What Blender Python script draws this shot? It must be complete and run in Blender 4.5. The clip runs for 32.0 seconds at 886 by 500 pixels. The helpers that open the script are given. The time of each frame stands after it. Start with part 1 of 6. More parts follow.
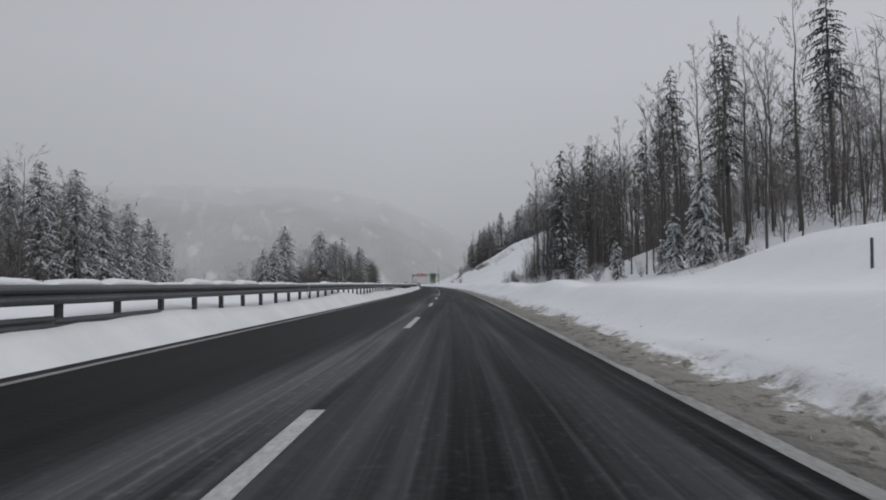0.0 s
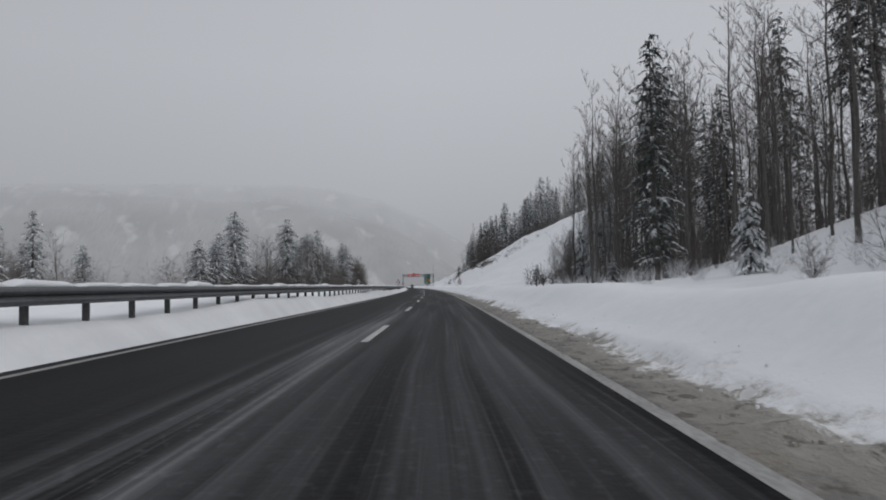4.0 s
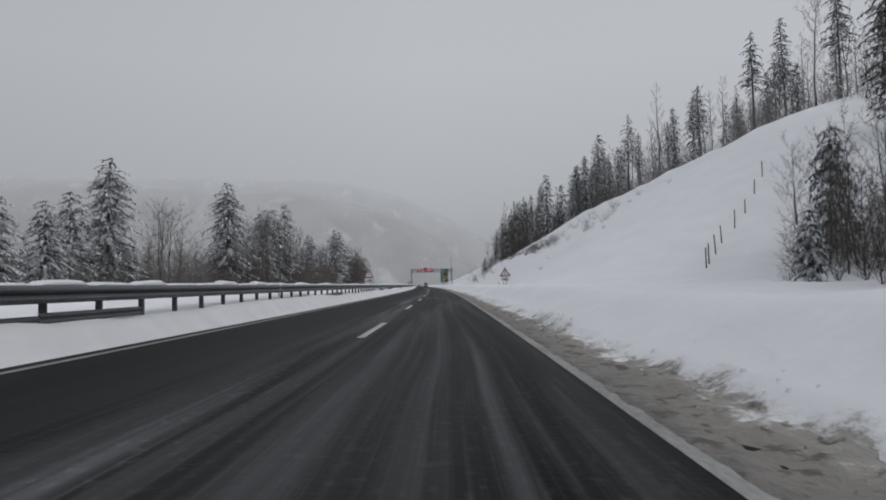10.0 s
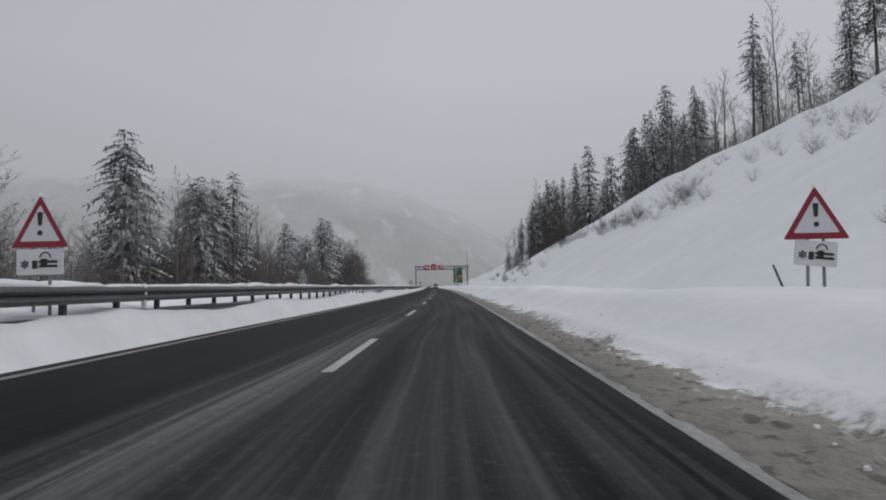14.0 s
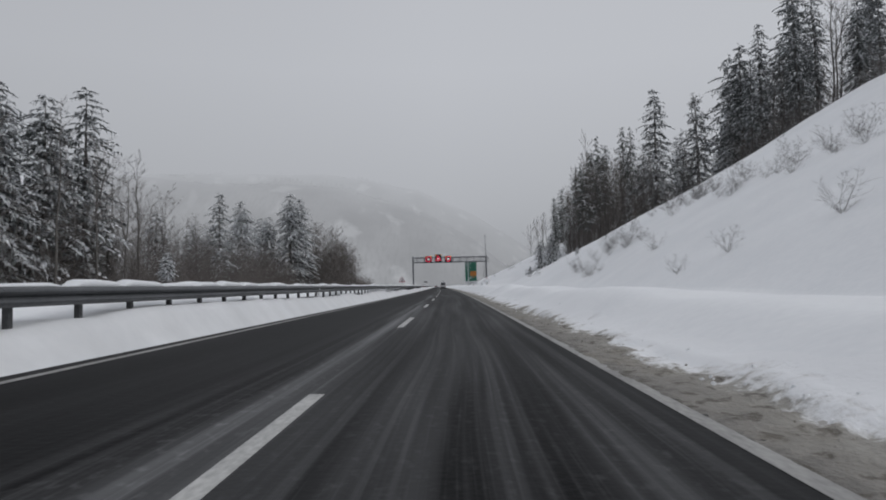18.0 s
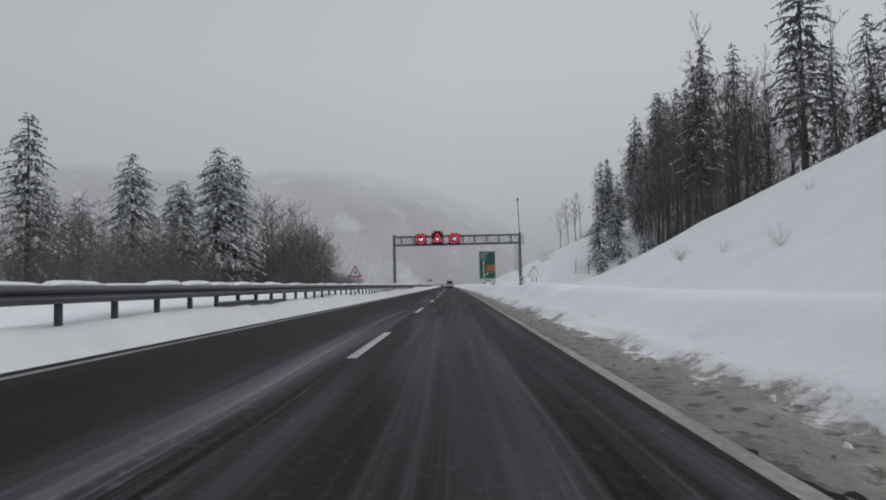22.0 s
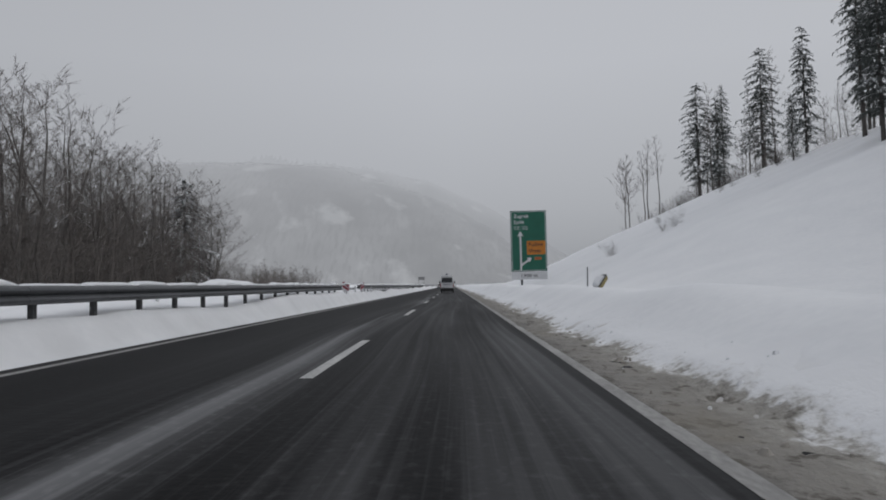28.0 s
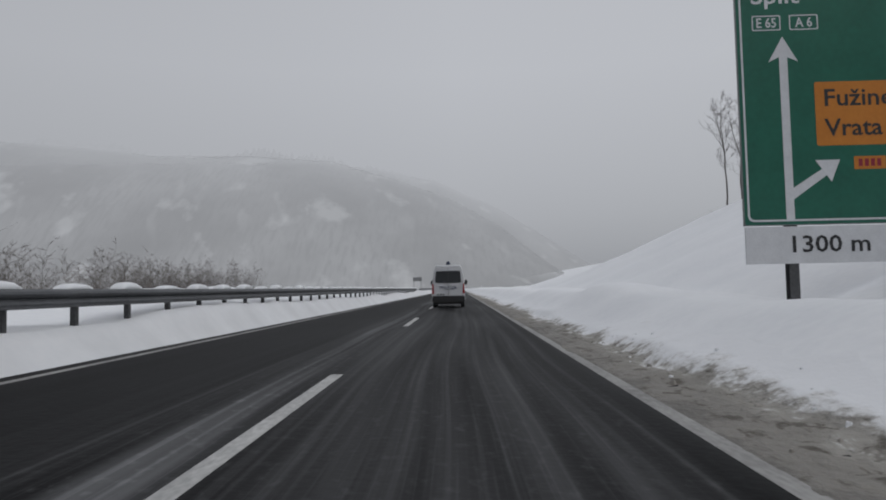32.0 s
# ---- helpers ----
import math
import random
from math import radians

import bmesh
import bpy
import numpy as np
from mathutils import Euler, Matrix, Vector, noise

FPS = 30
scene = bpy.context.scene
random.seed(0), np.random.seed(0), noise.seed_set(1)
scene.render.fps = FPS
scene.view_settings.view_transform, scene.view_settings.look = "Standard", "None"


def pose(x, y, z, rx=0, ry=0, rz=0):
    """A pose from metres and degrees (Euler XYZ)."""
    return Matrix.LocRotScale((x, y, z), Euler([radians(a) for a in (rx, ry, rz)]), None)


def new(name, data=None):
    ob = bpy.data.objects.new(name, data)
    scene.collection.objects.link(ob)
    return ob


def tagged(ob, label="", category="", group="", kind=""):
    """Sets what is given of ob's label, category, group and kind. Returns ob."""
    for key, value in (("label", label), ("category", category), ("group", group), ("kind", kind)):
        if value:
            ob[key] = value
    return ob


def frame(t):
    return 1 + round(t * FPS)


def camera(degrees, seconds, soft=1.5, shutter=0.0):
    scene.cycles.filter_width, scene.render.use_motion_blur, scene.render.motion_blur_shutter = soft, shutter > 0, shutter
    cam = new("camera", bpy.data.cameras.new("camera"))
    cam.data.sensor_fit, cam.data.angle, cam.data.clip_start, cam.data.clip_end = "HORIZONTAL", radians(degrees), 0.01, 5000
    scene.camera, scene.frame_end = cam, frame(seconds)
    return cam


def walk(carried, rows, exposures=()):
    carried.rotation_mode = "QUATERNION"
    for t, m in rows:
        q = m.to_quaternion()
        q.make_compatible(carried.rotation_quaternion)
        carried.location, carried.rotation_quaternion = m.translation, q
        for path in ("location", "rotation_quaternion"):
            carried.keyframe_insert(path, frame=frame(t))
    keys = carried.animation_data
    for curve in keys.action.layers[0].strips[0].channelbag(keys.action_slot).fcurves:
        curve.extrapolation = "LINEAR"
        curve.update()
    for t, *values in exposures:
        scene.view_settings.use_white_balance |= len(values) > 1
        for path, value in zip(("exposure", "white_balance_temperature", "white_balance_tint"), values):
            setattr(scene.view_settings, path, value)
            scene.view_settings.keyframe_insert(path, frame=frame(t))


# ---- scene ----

cam = camera(65.3, 32.0, soft=1.9)
# the road's heading, in degrees, at stations along it: a long, slight bend to the left
HEADING = ((-20, -4.85), (40, -3.93), (100, -3.02), (160, -2.17), (220, -1.42), (280, -0.78), (340, -0.3), (400, 0.0), (460, 0.21), (560, 0.41))
STATION = np.arange(-1700, 5000, 2.0)
course = np.radians(np.interp(STATION, [p[0] for p in HEADING], [p[1] for p in HEADING]))
LINE_X = np.concatenate([[0], np.cumsum(-2 * np.sin(course[1:] / 2 + course[:-1] / 2))])
LINE_Y = np.concatenate([[0], np.cumsum(2 * np.cos(course[1:] / 2 + course[:-1] / 2))])
LINE_X, LINE_Y = LINE_X - np.interp(0, STATION, LINE_X), LINE_Y - np.interp(0, STATION, LINE_Y)


def bent(x, s):
    """World place and heading of a point x metres right of the road's line at station s."""
    t = np.interp(s, STATION, course)
    return np.interp(s, STATION, LINE_X) + x * np.cos(t), np.interp(s, STATION, LINE_Y) + x * np.sin(t), t


def at(x, s, z, turn=0.0, size=1.0, tip=(0, 0)):
    X, Y, t = bent(x, s)
    return Matrix.LocRotScale((float(X), float(Y), z), Euler((tip[0], tip[1], float(t) + radians(turn))), (size, size, size))


# lettering, from the built-in font
LETTERS = {}
for text in ("Zagreb", "Split", "E 65", "A 6", "Fužine", "Vrata", "1300 m", "40", "POLICIJA"):
    cu = bpy.data.curves.new("lettering", "FONT")
    cu.body, cu.size, cu.extrude, cu.offset, cu.resolution_u = text, 1.0, 0.001, 0.014, 2
    tmp = new("lettering", cu)
    LETTERS[text] = bpy.data.meshes.new_from_object(tmp.evaluated_get(bpy.context.evaluated_depsgraph_get()))
    LETTERS[text].materials.clear()
    bpy.data.objects.remove(tmp)

# seconds, metres right of the line, station, turn to the left of the road, tilt up
PATH = [
    (0, -0.32, 0, 1.23, 2.83), (0.5, -0.28, 6.87, 0.8, 2.87), (1, -0.23, 13.79, 0.56, 2.89), (1.5, -0.19, 20.83, 0.35, 3.03), (2, -0.15, 27.99, 0.24, 2.95),
    (2.5, -0.09, 35.24, 0.27, 2.97), (3, -0.04, 42.64, 0.24, 2.96), (3.5, -0.02, 50.23, 0.18, 2.96), (5.5, 0.19, 81.07, 0.2, 2.84), (6, 0.21, 88.75, 0.3, 2.76),
    (6.5, 0.21, 96.35, 0.4, 2.82), (7, 0.21, 103.86, 0.45, 2.77), (7.5, 0.23, 111.25, 0.48, 2.86), (8, 0.24, 118.52, 0.49, 2.83), (8.5, 0.24, 125.65, 0.5, 2.89),
    (9, 0.23, 132.73, 0.49, 2.82), (9.5, 0.26, 139.88, 0.48, 2.83), (10, 0.29, 147.08, 0.49, 2.87), (10.5, 0.24, 154.37, 0.54, 2.87), (11, 0.2, 161.75, 0.67, 2.9),
    (11.5, 0.11, 169.24, 0.8, 2.96), (12, 0.07, 176.78, 0.88, 2.94), (12.5, 0.04, 184.27, 0.92, 2.97), (13, 0.04, 191.79, 0.85, 2.96), (13.5, 0.08, 199.37, 0.81, 2.99),
    (14, 0.07, 206.99, 0.79, 2.99), (14.5, 0.06, 214.63, 0.74, 2.83), (16.5, -0.16, 245.31, 0.93, 2.85), (17, -0.17, 253.08, 0.96, 2.9), (17.5, -0.17, 260.99, 0.97, 2.87),
    (18, -0.16, 268.96, 0.91, 2.96), (18.5, -0.12, 276.92, 0.84, 2.92), (19, -0.08, 284.87, 0.75, 2.91), (19.5, -0.03, 292.78, 0.74, 2.92), (20, 0.06, 300.65, 0.77, 2.92),
    (20.5, 0.11, 308.53, 0.85, 2.95), (21, 0.11, 316.3, 0.96, 2.98), (21.5, 0.09, 323.88, 1.07, 2.93), (22, 0.05, 331.38, 1.19, 2.89), (22.5, 0.12, 338.91, 1.27, 2.91),
    (23, 0.15, 346.46, 1.15, 2.89), (23.5, 0.18, 354.01, 1.1, 2.87), (24, 0.23, 361.66, 1.12, 2.81), (24.5, 0.25, 369.5, 1.13, 2.87), (25, 0.28, 377.41, 1.1, 2.9),
    (25.5, 0.26, 385.19, 1.21, 2.91), (27.5, 0.23, 416.12, 1, 2.83), (28, 0.23, 423.75, 0.96, 2.9), (28.5, 0.2, 431.27, 1.02, 2.92), (29, 0.16, 438.72, 1.07, 3.02),
    (29.5, 0.12, 446.14, 1.11, 3.03), (30, 0.09, 453.59, 1.14, 3.03), (30.5, 0.09, 461.11, 1.11, 3.12), (31, 0.07, 468.56, 1.2, 3.02), (31.5, 0.05, 475.83, 1.19, 3.14),
    (32, 0.03, 483.02, 1.38, 3.19)]


def seat(x, s, turn, up):
    X, Y, t = bent(x, s)
    return pose(float(X), float(Y), 1.178 - 0.02 * x, 90 + up, 1.2, turn + math.degrees(float(t)))


walk(cam, [(t, seat(x, s, turn, up)) for t, x, s, turn, up in PATH], exposures=[(0, 0.0), (15, 0.02), (18, 0.05), (24, 0.05), (28, 0.0), (32, 0.0)])

# ---- light: an overcast winter sky ----
world = bpy.data.worlds.new("world")
scene.world = world
world.use_nodes = True
wn, wl = world.node_tree.nodes, world.node_tree.links
sky = wn.new("ShaderNodeTexSky")
sky.sky_type, sky.sun_disc, sky.sun_elevation, sky.sun_rotation = "NISHITA", False, radians(42), radians(118)
sky.air_density, sky.dust_density = 1.0, 4.0
grey = wn.new("ShaderNodeHueSaturation")
grey.inputs["Saturation"].default_value = 0.12
cover = wn.new("ShaderNodeMix")
cover.data_type = "RGBA"
cover.inputs["Factor"].default_value = 0.8
where = wn.new("ShaderNodeTexCoord")
split = wn.new("ShaderNodeSeparateXYZ")
ramp = wn.new("ShaderNodeValToRGB")
for i, (p, c) in enumerate(((0.0, (3.45, 3.6, 3.9, 1)), (0.10, (4.2, 4.36, 4.7, 1)), (0.30, (5.25, 5.43, 5.85, 1)), (1.0, (5.6, 5.75, 6.2, 1)))):
    e = ramp.color_ramp.elements[i] if i < 2 else ramp.color_ramp.elements.new(p)
    e.position, e.color = p, c
back = wn["Background"]
wl.new(where.outputs["Generated"], split.inputs[0])
wl.new(split.outputs["Z"], ramp.inputs[0])
wl.new(sky.outputs[0], grey.inputs["Color"])
wl.new(grey.outputs[0], cover.inputs["A"])
wl.new(ramp.outputs[0], cover.inputs["B"])
side, dim = wn.new("ShaderNodeMapRange"), wn.new("ShaderNodeMix")
side.inputs[1].default_value, side.inputs[2].default_value, side.inputs[3].default_value, side.inputs[4].default_value = -1.0, 0.0, 0.76, 1.0
dim.data_type, dim.blend_type = "RGBA", "MULTIPLY"
dim.inputs["Factor"].default_value = 1.0
wl.new(split.outputs["X"], side.inputs[0])
wl.new(cover.outputs["Result"], dim.inputs["A"])
wl.new(side.outputs[0], dim.inputs["B"])
wl.new(dim.outputs["Result"], back.inputs["Color"])
back.inputs["Strength"].default_value = 0.1
sun = new("sun", bpy.data.lights.new("sun", "SUN"))
sun.data.energy, sun.data.angle, sun.data.color = 0.45, radians(35), (1.0, 0.98, 0.95)
sun.matrix_world = pose(0, 0, 60, 48, 0, 62)

# ---- materials ----
def material(name, dark, light, rough=0.7, scale=1.0, fine=12.0, bump=0.3, metal=0.0, spread=(0.3, 0.7), stretch=(1, 1, 1), coords="Object"):
    """Two scales of variation between two colours, with fine relief."""
    m = bpy.data.materials.new(name)
    m.use_nodes = True
    n, l = m.node_tree.nodes, m.node_tree.links
    b = n["Principled BSDF"]
    tc, mp = n.new("ShaderNodeTexCoord"), n.new("ShaderNodeMapping")
    mp.inputs["Scale"].default_value = stretch
    l.new(tc.outputs[coords], mp.inputs["Vector"])
    big, small, mix = n.new("ShaderNodeTexNoise"), n.new("ShaderNodeTexNoise"), n.new("ShaderNodeMath")
    big.inputs["Scale"].default_value, small.inputs["Scale"].default_value = scale, scale * fine
    big.inputs["Detail"].default_value = small.inputs["Detail"].default_value = 4
    mix.operation = "MULTIPLY_ADD"
    mix.inputs[1].default_value = 0.45
    l.new(mp.outputs[0], big.inputs["Vector"])
    l.new(mp.outputs[0], small.inputs["Vector"])
    half = n.new("ShaderNodeMath")
    half.operation = "MULTIPLY"
    half.inputs[1].default_value = 0.55
    l.new(big.outputs["Fac"], half.inputs[0])
    l.new(small.outputs["Fac"], mix.inputs[0])
    l.new(half.outputs[0], mix.inputs[2])
    r = n.new("ShaderNodeValToRGB")
    r.color_ramp.elements[0].position, r.color_ramp.elements[1].position = spread
    r.color_ramp.elements[0].color, r.color_ramp.elements[1].color = (*dark, 1), (*light, 1)
    l.new(mix.outputs[0], r.inputs[0])
    l.new(r.outputs[0], b.inputs["Base Color"])
    b.inputs["Roughness"].default_value, b.inputs["Metallic"].default_value = rough, metal
    if bump:
        bp = n.new("ShaderNodeBump")
        bp.inputs["Strength"].default_value, bp.inputs["Distance"].default_value = bump, 0.05
        l.new(mix.outputs[0], bp.inputs["Height"])
        l.new(bp.outputs[0], b.inputs["Normal"])
    return m


def snow_topped(m, low=0.15, high=0.55, patch=1.2, amount=0.5):
    """Lays snow on whatever faces up, in patches."""
    n, l = m.node_tree.nodes, m.node_tree.links
    b = n["Principled BSDF"]
    under = b.inputs["Base Color"].links[0].from_socket
    geo, sep, rng = n.new("ShaderNodeNewGeometry"), n.new("ShaderNodeSeparateXYZ"), n.new("ShaderNodeMapRange")
    rng.inputs[1].default_value, rng.inputs[2].default_value = low, high
    l.new(geo.outputs["Normal"], sep.inputs[0])
    noi, cut, mul = n.new("ShaderNodeTexNoise"), n.new("ShaderNodeMapRange"), n.new("ShaderNodeMath")
    noi.inputs["Scale"].default_value = patch
    cut.inputs[1].default_value, cut.inputs[2].default_value = 0.62 - amount * 0.4, 0.72 - amount * 0.4
    tc = n.new("ShaderNodeTexCoord")
    l.new(tc.outputs["Object"], noi.inputs["Vector"])
    l.new(noi.outputs["Fac"], cut.inputs[0])
    l.new(sep.outputs["Z"], rng.inputs[0])
    mul.operation = "MULTIPLY"
    l.new(rng.outputs[0], mul.inputs[0])
    l.new(cut.outputs[0], mul.inputs[1])
    mix = n.new("ShaderNodeMix")
    mix.data_type = "RGBA"
    l.new(mul.outputs[0], mix.inputs["Factor"])
    l.new(under, mix.inputs["A"])
    mix.inputs["B"].default_value = (0.8, 0.82, 0.85, 1)
    l.new(mix.outputs["Result"], b.inputs["Base Color"])
    return m


SNOW = material("snow", (0.74, 0.765, 0.80), (0.84, 0.855, 0.875), 0.65, 0.35, 14, 0.35)
FIRM_SNOW = material("firm_snow", (0.70, 0.72, 0.75), (0.82, 0.835, 0.855), 0.6, 0.8, 9, 0.4)
BARK = snow_topped(material("bark", (0.05, 0.046, 0.043), (0.135, 0.125, 0.117), 0.9, 1.5, 8, 0.5), 0.3, 0.7, 0.8, 0.4)
TWIG = snow_topped(material("frosted_twigs", (0.07, 0.061, 0.056), (0.165, 0.148, 0.138), 0.9, 0.6, 6, 0), 0.25, 0.75, 0.9, 0.3)
NEEDLE = snow_topped(material("spruce_needles", (0.052, 0.062, 0.058), (0.125, 0.138, 0.13), 0.85, 0.7, 9, 0), 0.2, 0.7, 0.6, 0.42)
FIR = snow_topped(material("laden_needles", (0.05, 0.06, 0.056), (0.12, 0.13, 0.125), 0.85, 0.9, 9, 0), 0.1, 0.55, 0.7, 0.85)
BRUSHWOOD = material("bare_brushwood", (0.075, 0.066, 0.061), (0.175, 0.158, 0.148), 0.9, 0.4, 8, 0)
# twig, needle and brush colours paled for valley and hilltop woods: mist painted in
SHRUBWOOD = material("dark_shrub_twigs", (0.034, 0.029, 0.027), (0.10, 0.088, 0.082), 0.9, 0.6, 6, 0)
HAZED_TWIG = snow_topped(material("rimed_twigs", (0.11, 0.106, 0.104), (0.23, 0.222, 0.218), 0.9, 0.6, 6, 0), 0.25, 0.75, 0.9, 0.3)
HAZED_FIR = snow_topped(material("rimed_needles", (0.075, 0.085, 0.084), (0.175, 0.185, 0.184), 0.85, 0.9, 9, 0), 0.1, 0.6, 0.7, 0.8)
HAZED_BRUSH = material("rimed_brushwood", (0.105, 0.1, 0.098), (0.215, 0.207, 0.203), 0.9, 0.4, 8, 0)
STEEL = material("galvanised_steel", (0.055, 0.059, 0.064), (0.115, 0.12, 0.128), 0.5, 0.8, 10, 0.15, 0.35)
POST = material("weathered_post", (0.05, 0.052, 0.055), (0.11, 0.112, 0.115), 0.6, 2, 8, 0.2, 0.3)
EDGE = material("dirty_edge_paint", (0.17, 0.168, 0.164), (0.36, 0.358, 0.35), 0.7, 1.6, 12, 0.2, 0, (0.32, 0.62), (1, 0.3, 1), "UV")
MARK = material("worn_road_paint", (0.22, 0.225, 0.225), (0.52, 0.52, 0.51), 0.6, 2.0, 10, 0.2, 0, (0.3, 0.6), (1, 0.35, 1), "UV")


def gritty_slush():
    """Brown slush beside the edge line that breaks up outwards into clean snow, with dark clods in it."""
    m = bpy.data.materials.new("gritty_slush")
    m.use_nodes = True
    n, l = m.node_tree.nodes, m.node_tree.links
    b = n["Principled BSDF"]
    uv, sep, mp = n.new("ShaderNodeTexCoord"), n.new("ShaderNodeSeparateXYZ"), n.new("ShaderNodeMapping")
    mp.inputs["Scale"].default_value = (1, 0.62, 1)
    l.new(uv.outputs["UV"], sep.inputs[0])
    l.new(uv.outputs["UV"], mp.inputs["Vector"])

    def field(scale, detail):
        k = n.new("ShaderNodeTexNoise")
        k.inputs["Scale"].default_value, k.inputs["Detail"].default_value, k.inputs["Roughness"].default_value = scale, detail, 0.6
        l.new(mp.outputs[0], k.inputs["Vector"])
        return k.outputs["Fac"]

    def sum_of(a, k, c):
        q = n.new("ShaderNodeMath")
        q.operation = "MULTIPLY_ADD"
        q.inputs[1].default_value = k
        l.new(a, q.inputs[0])
        if isinstance(c, float):
            q.inputs[2].default_value = c
        else:
            l.new(c, q.inputs[2])
        return q.outputs[0]

    wide, mid, fine, clod = field(0.55, 3), field(2.4, 6), field(9, 4), field(4.0, 4)
    out = sum_of(sep.outputs["X"], 0.78, -1.56 - 0.65 - 0.5 - 0.275)
    out = sum_of(fine, 0.55, sum_of(mid, 1.0, sum_of(wide, 1.3, out)))
    r = n.new("ShaderNodeValToRGB")
    for i, (p, c) in enumerate(((0.0, (0.15, 0.142, 0.13)), (0.2, (0.22, 0.209, 0.19)), (0.5, (0.255, 0.243, 0.219)), (0.72, (0.34, 0.328, 0.302)), (0.84, (0.70, 0.705, 0.71)), (1.0, (0.82, 0.835, 0.86)))):
        e = r.color_ramp.elements[i] if i < 2 else r.color_ramp.elements.new(p)
        e.position, e.color = p, (*c, 1)
    l.new(out, r.inputs[0])
    under = r.outputs[0]
    for scale_field, lo, hi, reach, col in ((clod, 0.545, 0.62, 0.8, (0.075, 0.064, 0.05)), (wide, 0.54, 0.68, 0.8, (0.19, 0.172, 0.14))):
        cut, keep, both, mix = n.new("ShaderNodeMapRange"), n.new("ShaderNodeMapRange"), n.new("ShaderNodeMath"), n.new("ShaderNodeMix")
        cut.inputs[1].default_value, cut.inputs[2].default_value, cut.inputs[4].default_value = lo, hi, 0.85
        keep.inputs[1].default_value, keep.inputs[2].default_value, keep.inputs[3].default_value, keep.inputs[4].default_value = reach - 0.2, reach + 0.15, 1.0, 0.0
        l.new(scale_field, cut.inputs[0])
        l.new(out, keep.inputs[0])
        both.operation = "MULTIPLY"
        l.new(cut.outputs[0], both.inputs[0])
        l.new(keep.outputs[0], both.inputs[1])
        mix.data_type = "RGBA"
        mix.inputs["B"].default_value = (*col, 1)
        l.new(both.outputs[0], mix.inputs["Factor"])
        l.new(under, mix.inputs["A"])
        under = mix.outputs["Result"]
    l.new(under, b.inputs["Base Color"])
    b.inputs["Roughness"].default_value = 0.7
    bp = n.new("ShaderNodeBump")
    bp.inputs["Distance"].default_value = 0.12
    calm = n.new("ShaderNodeMapRange")
    calm.inputs[1].default_value, calm.inputs[2].default_value, calm.inputs[3].default_value, calm.inputs[4].default_value = 0.7, 1.15, 1.0, 0.12
    l.new(out, calm.inputs[0])
    l.new(calm.outputs[0], bp.inputs["Strength"])
    l.new(sum_of(fine, 0.5, mid), bp.inputs["Height"])
    l.new(bp.outputs[0], b.inputs["Normal"])
    return m


GRIT = gritty_slush()


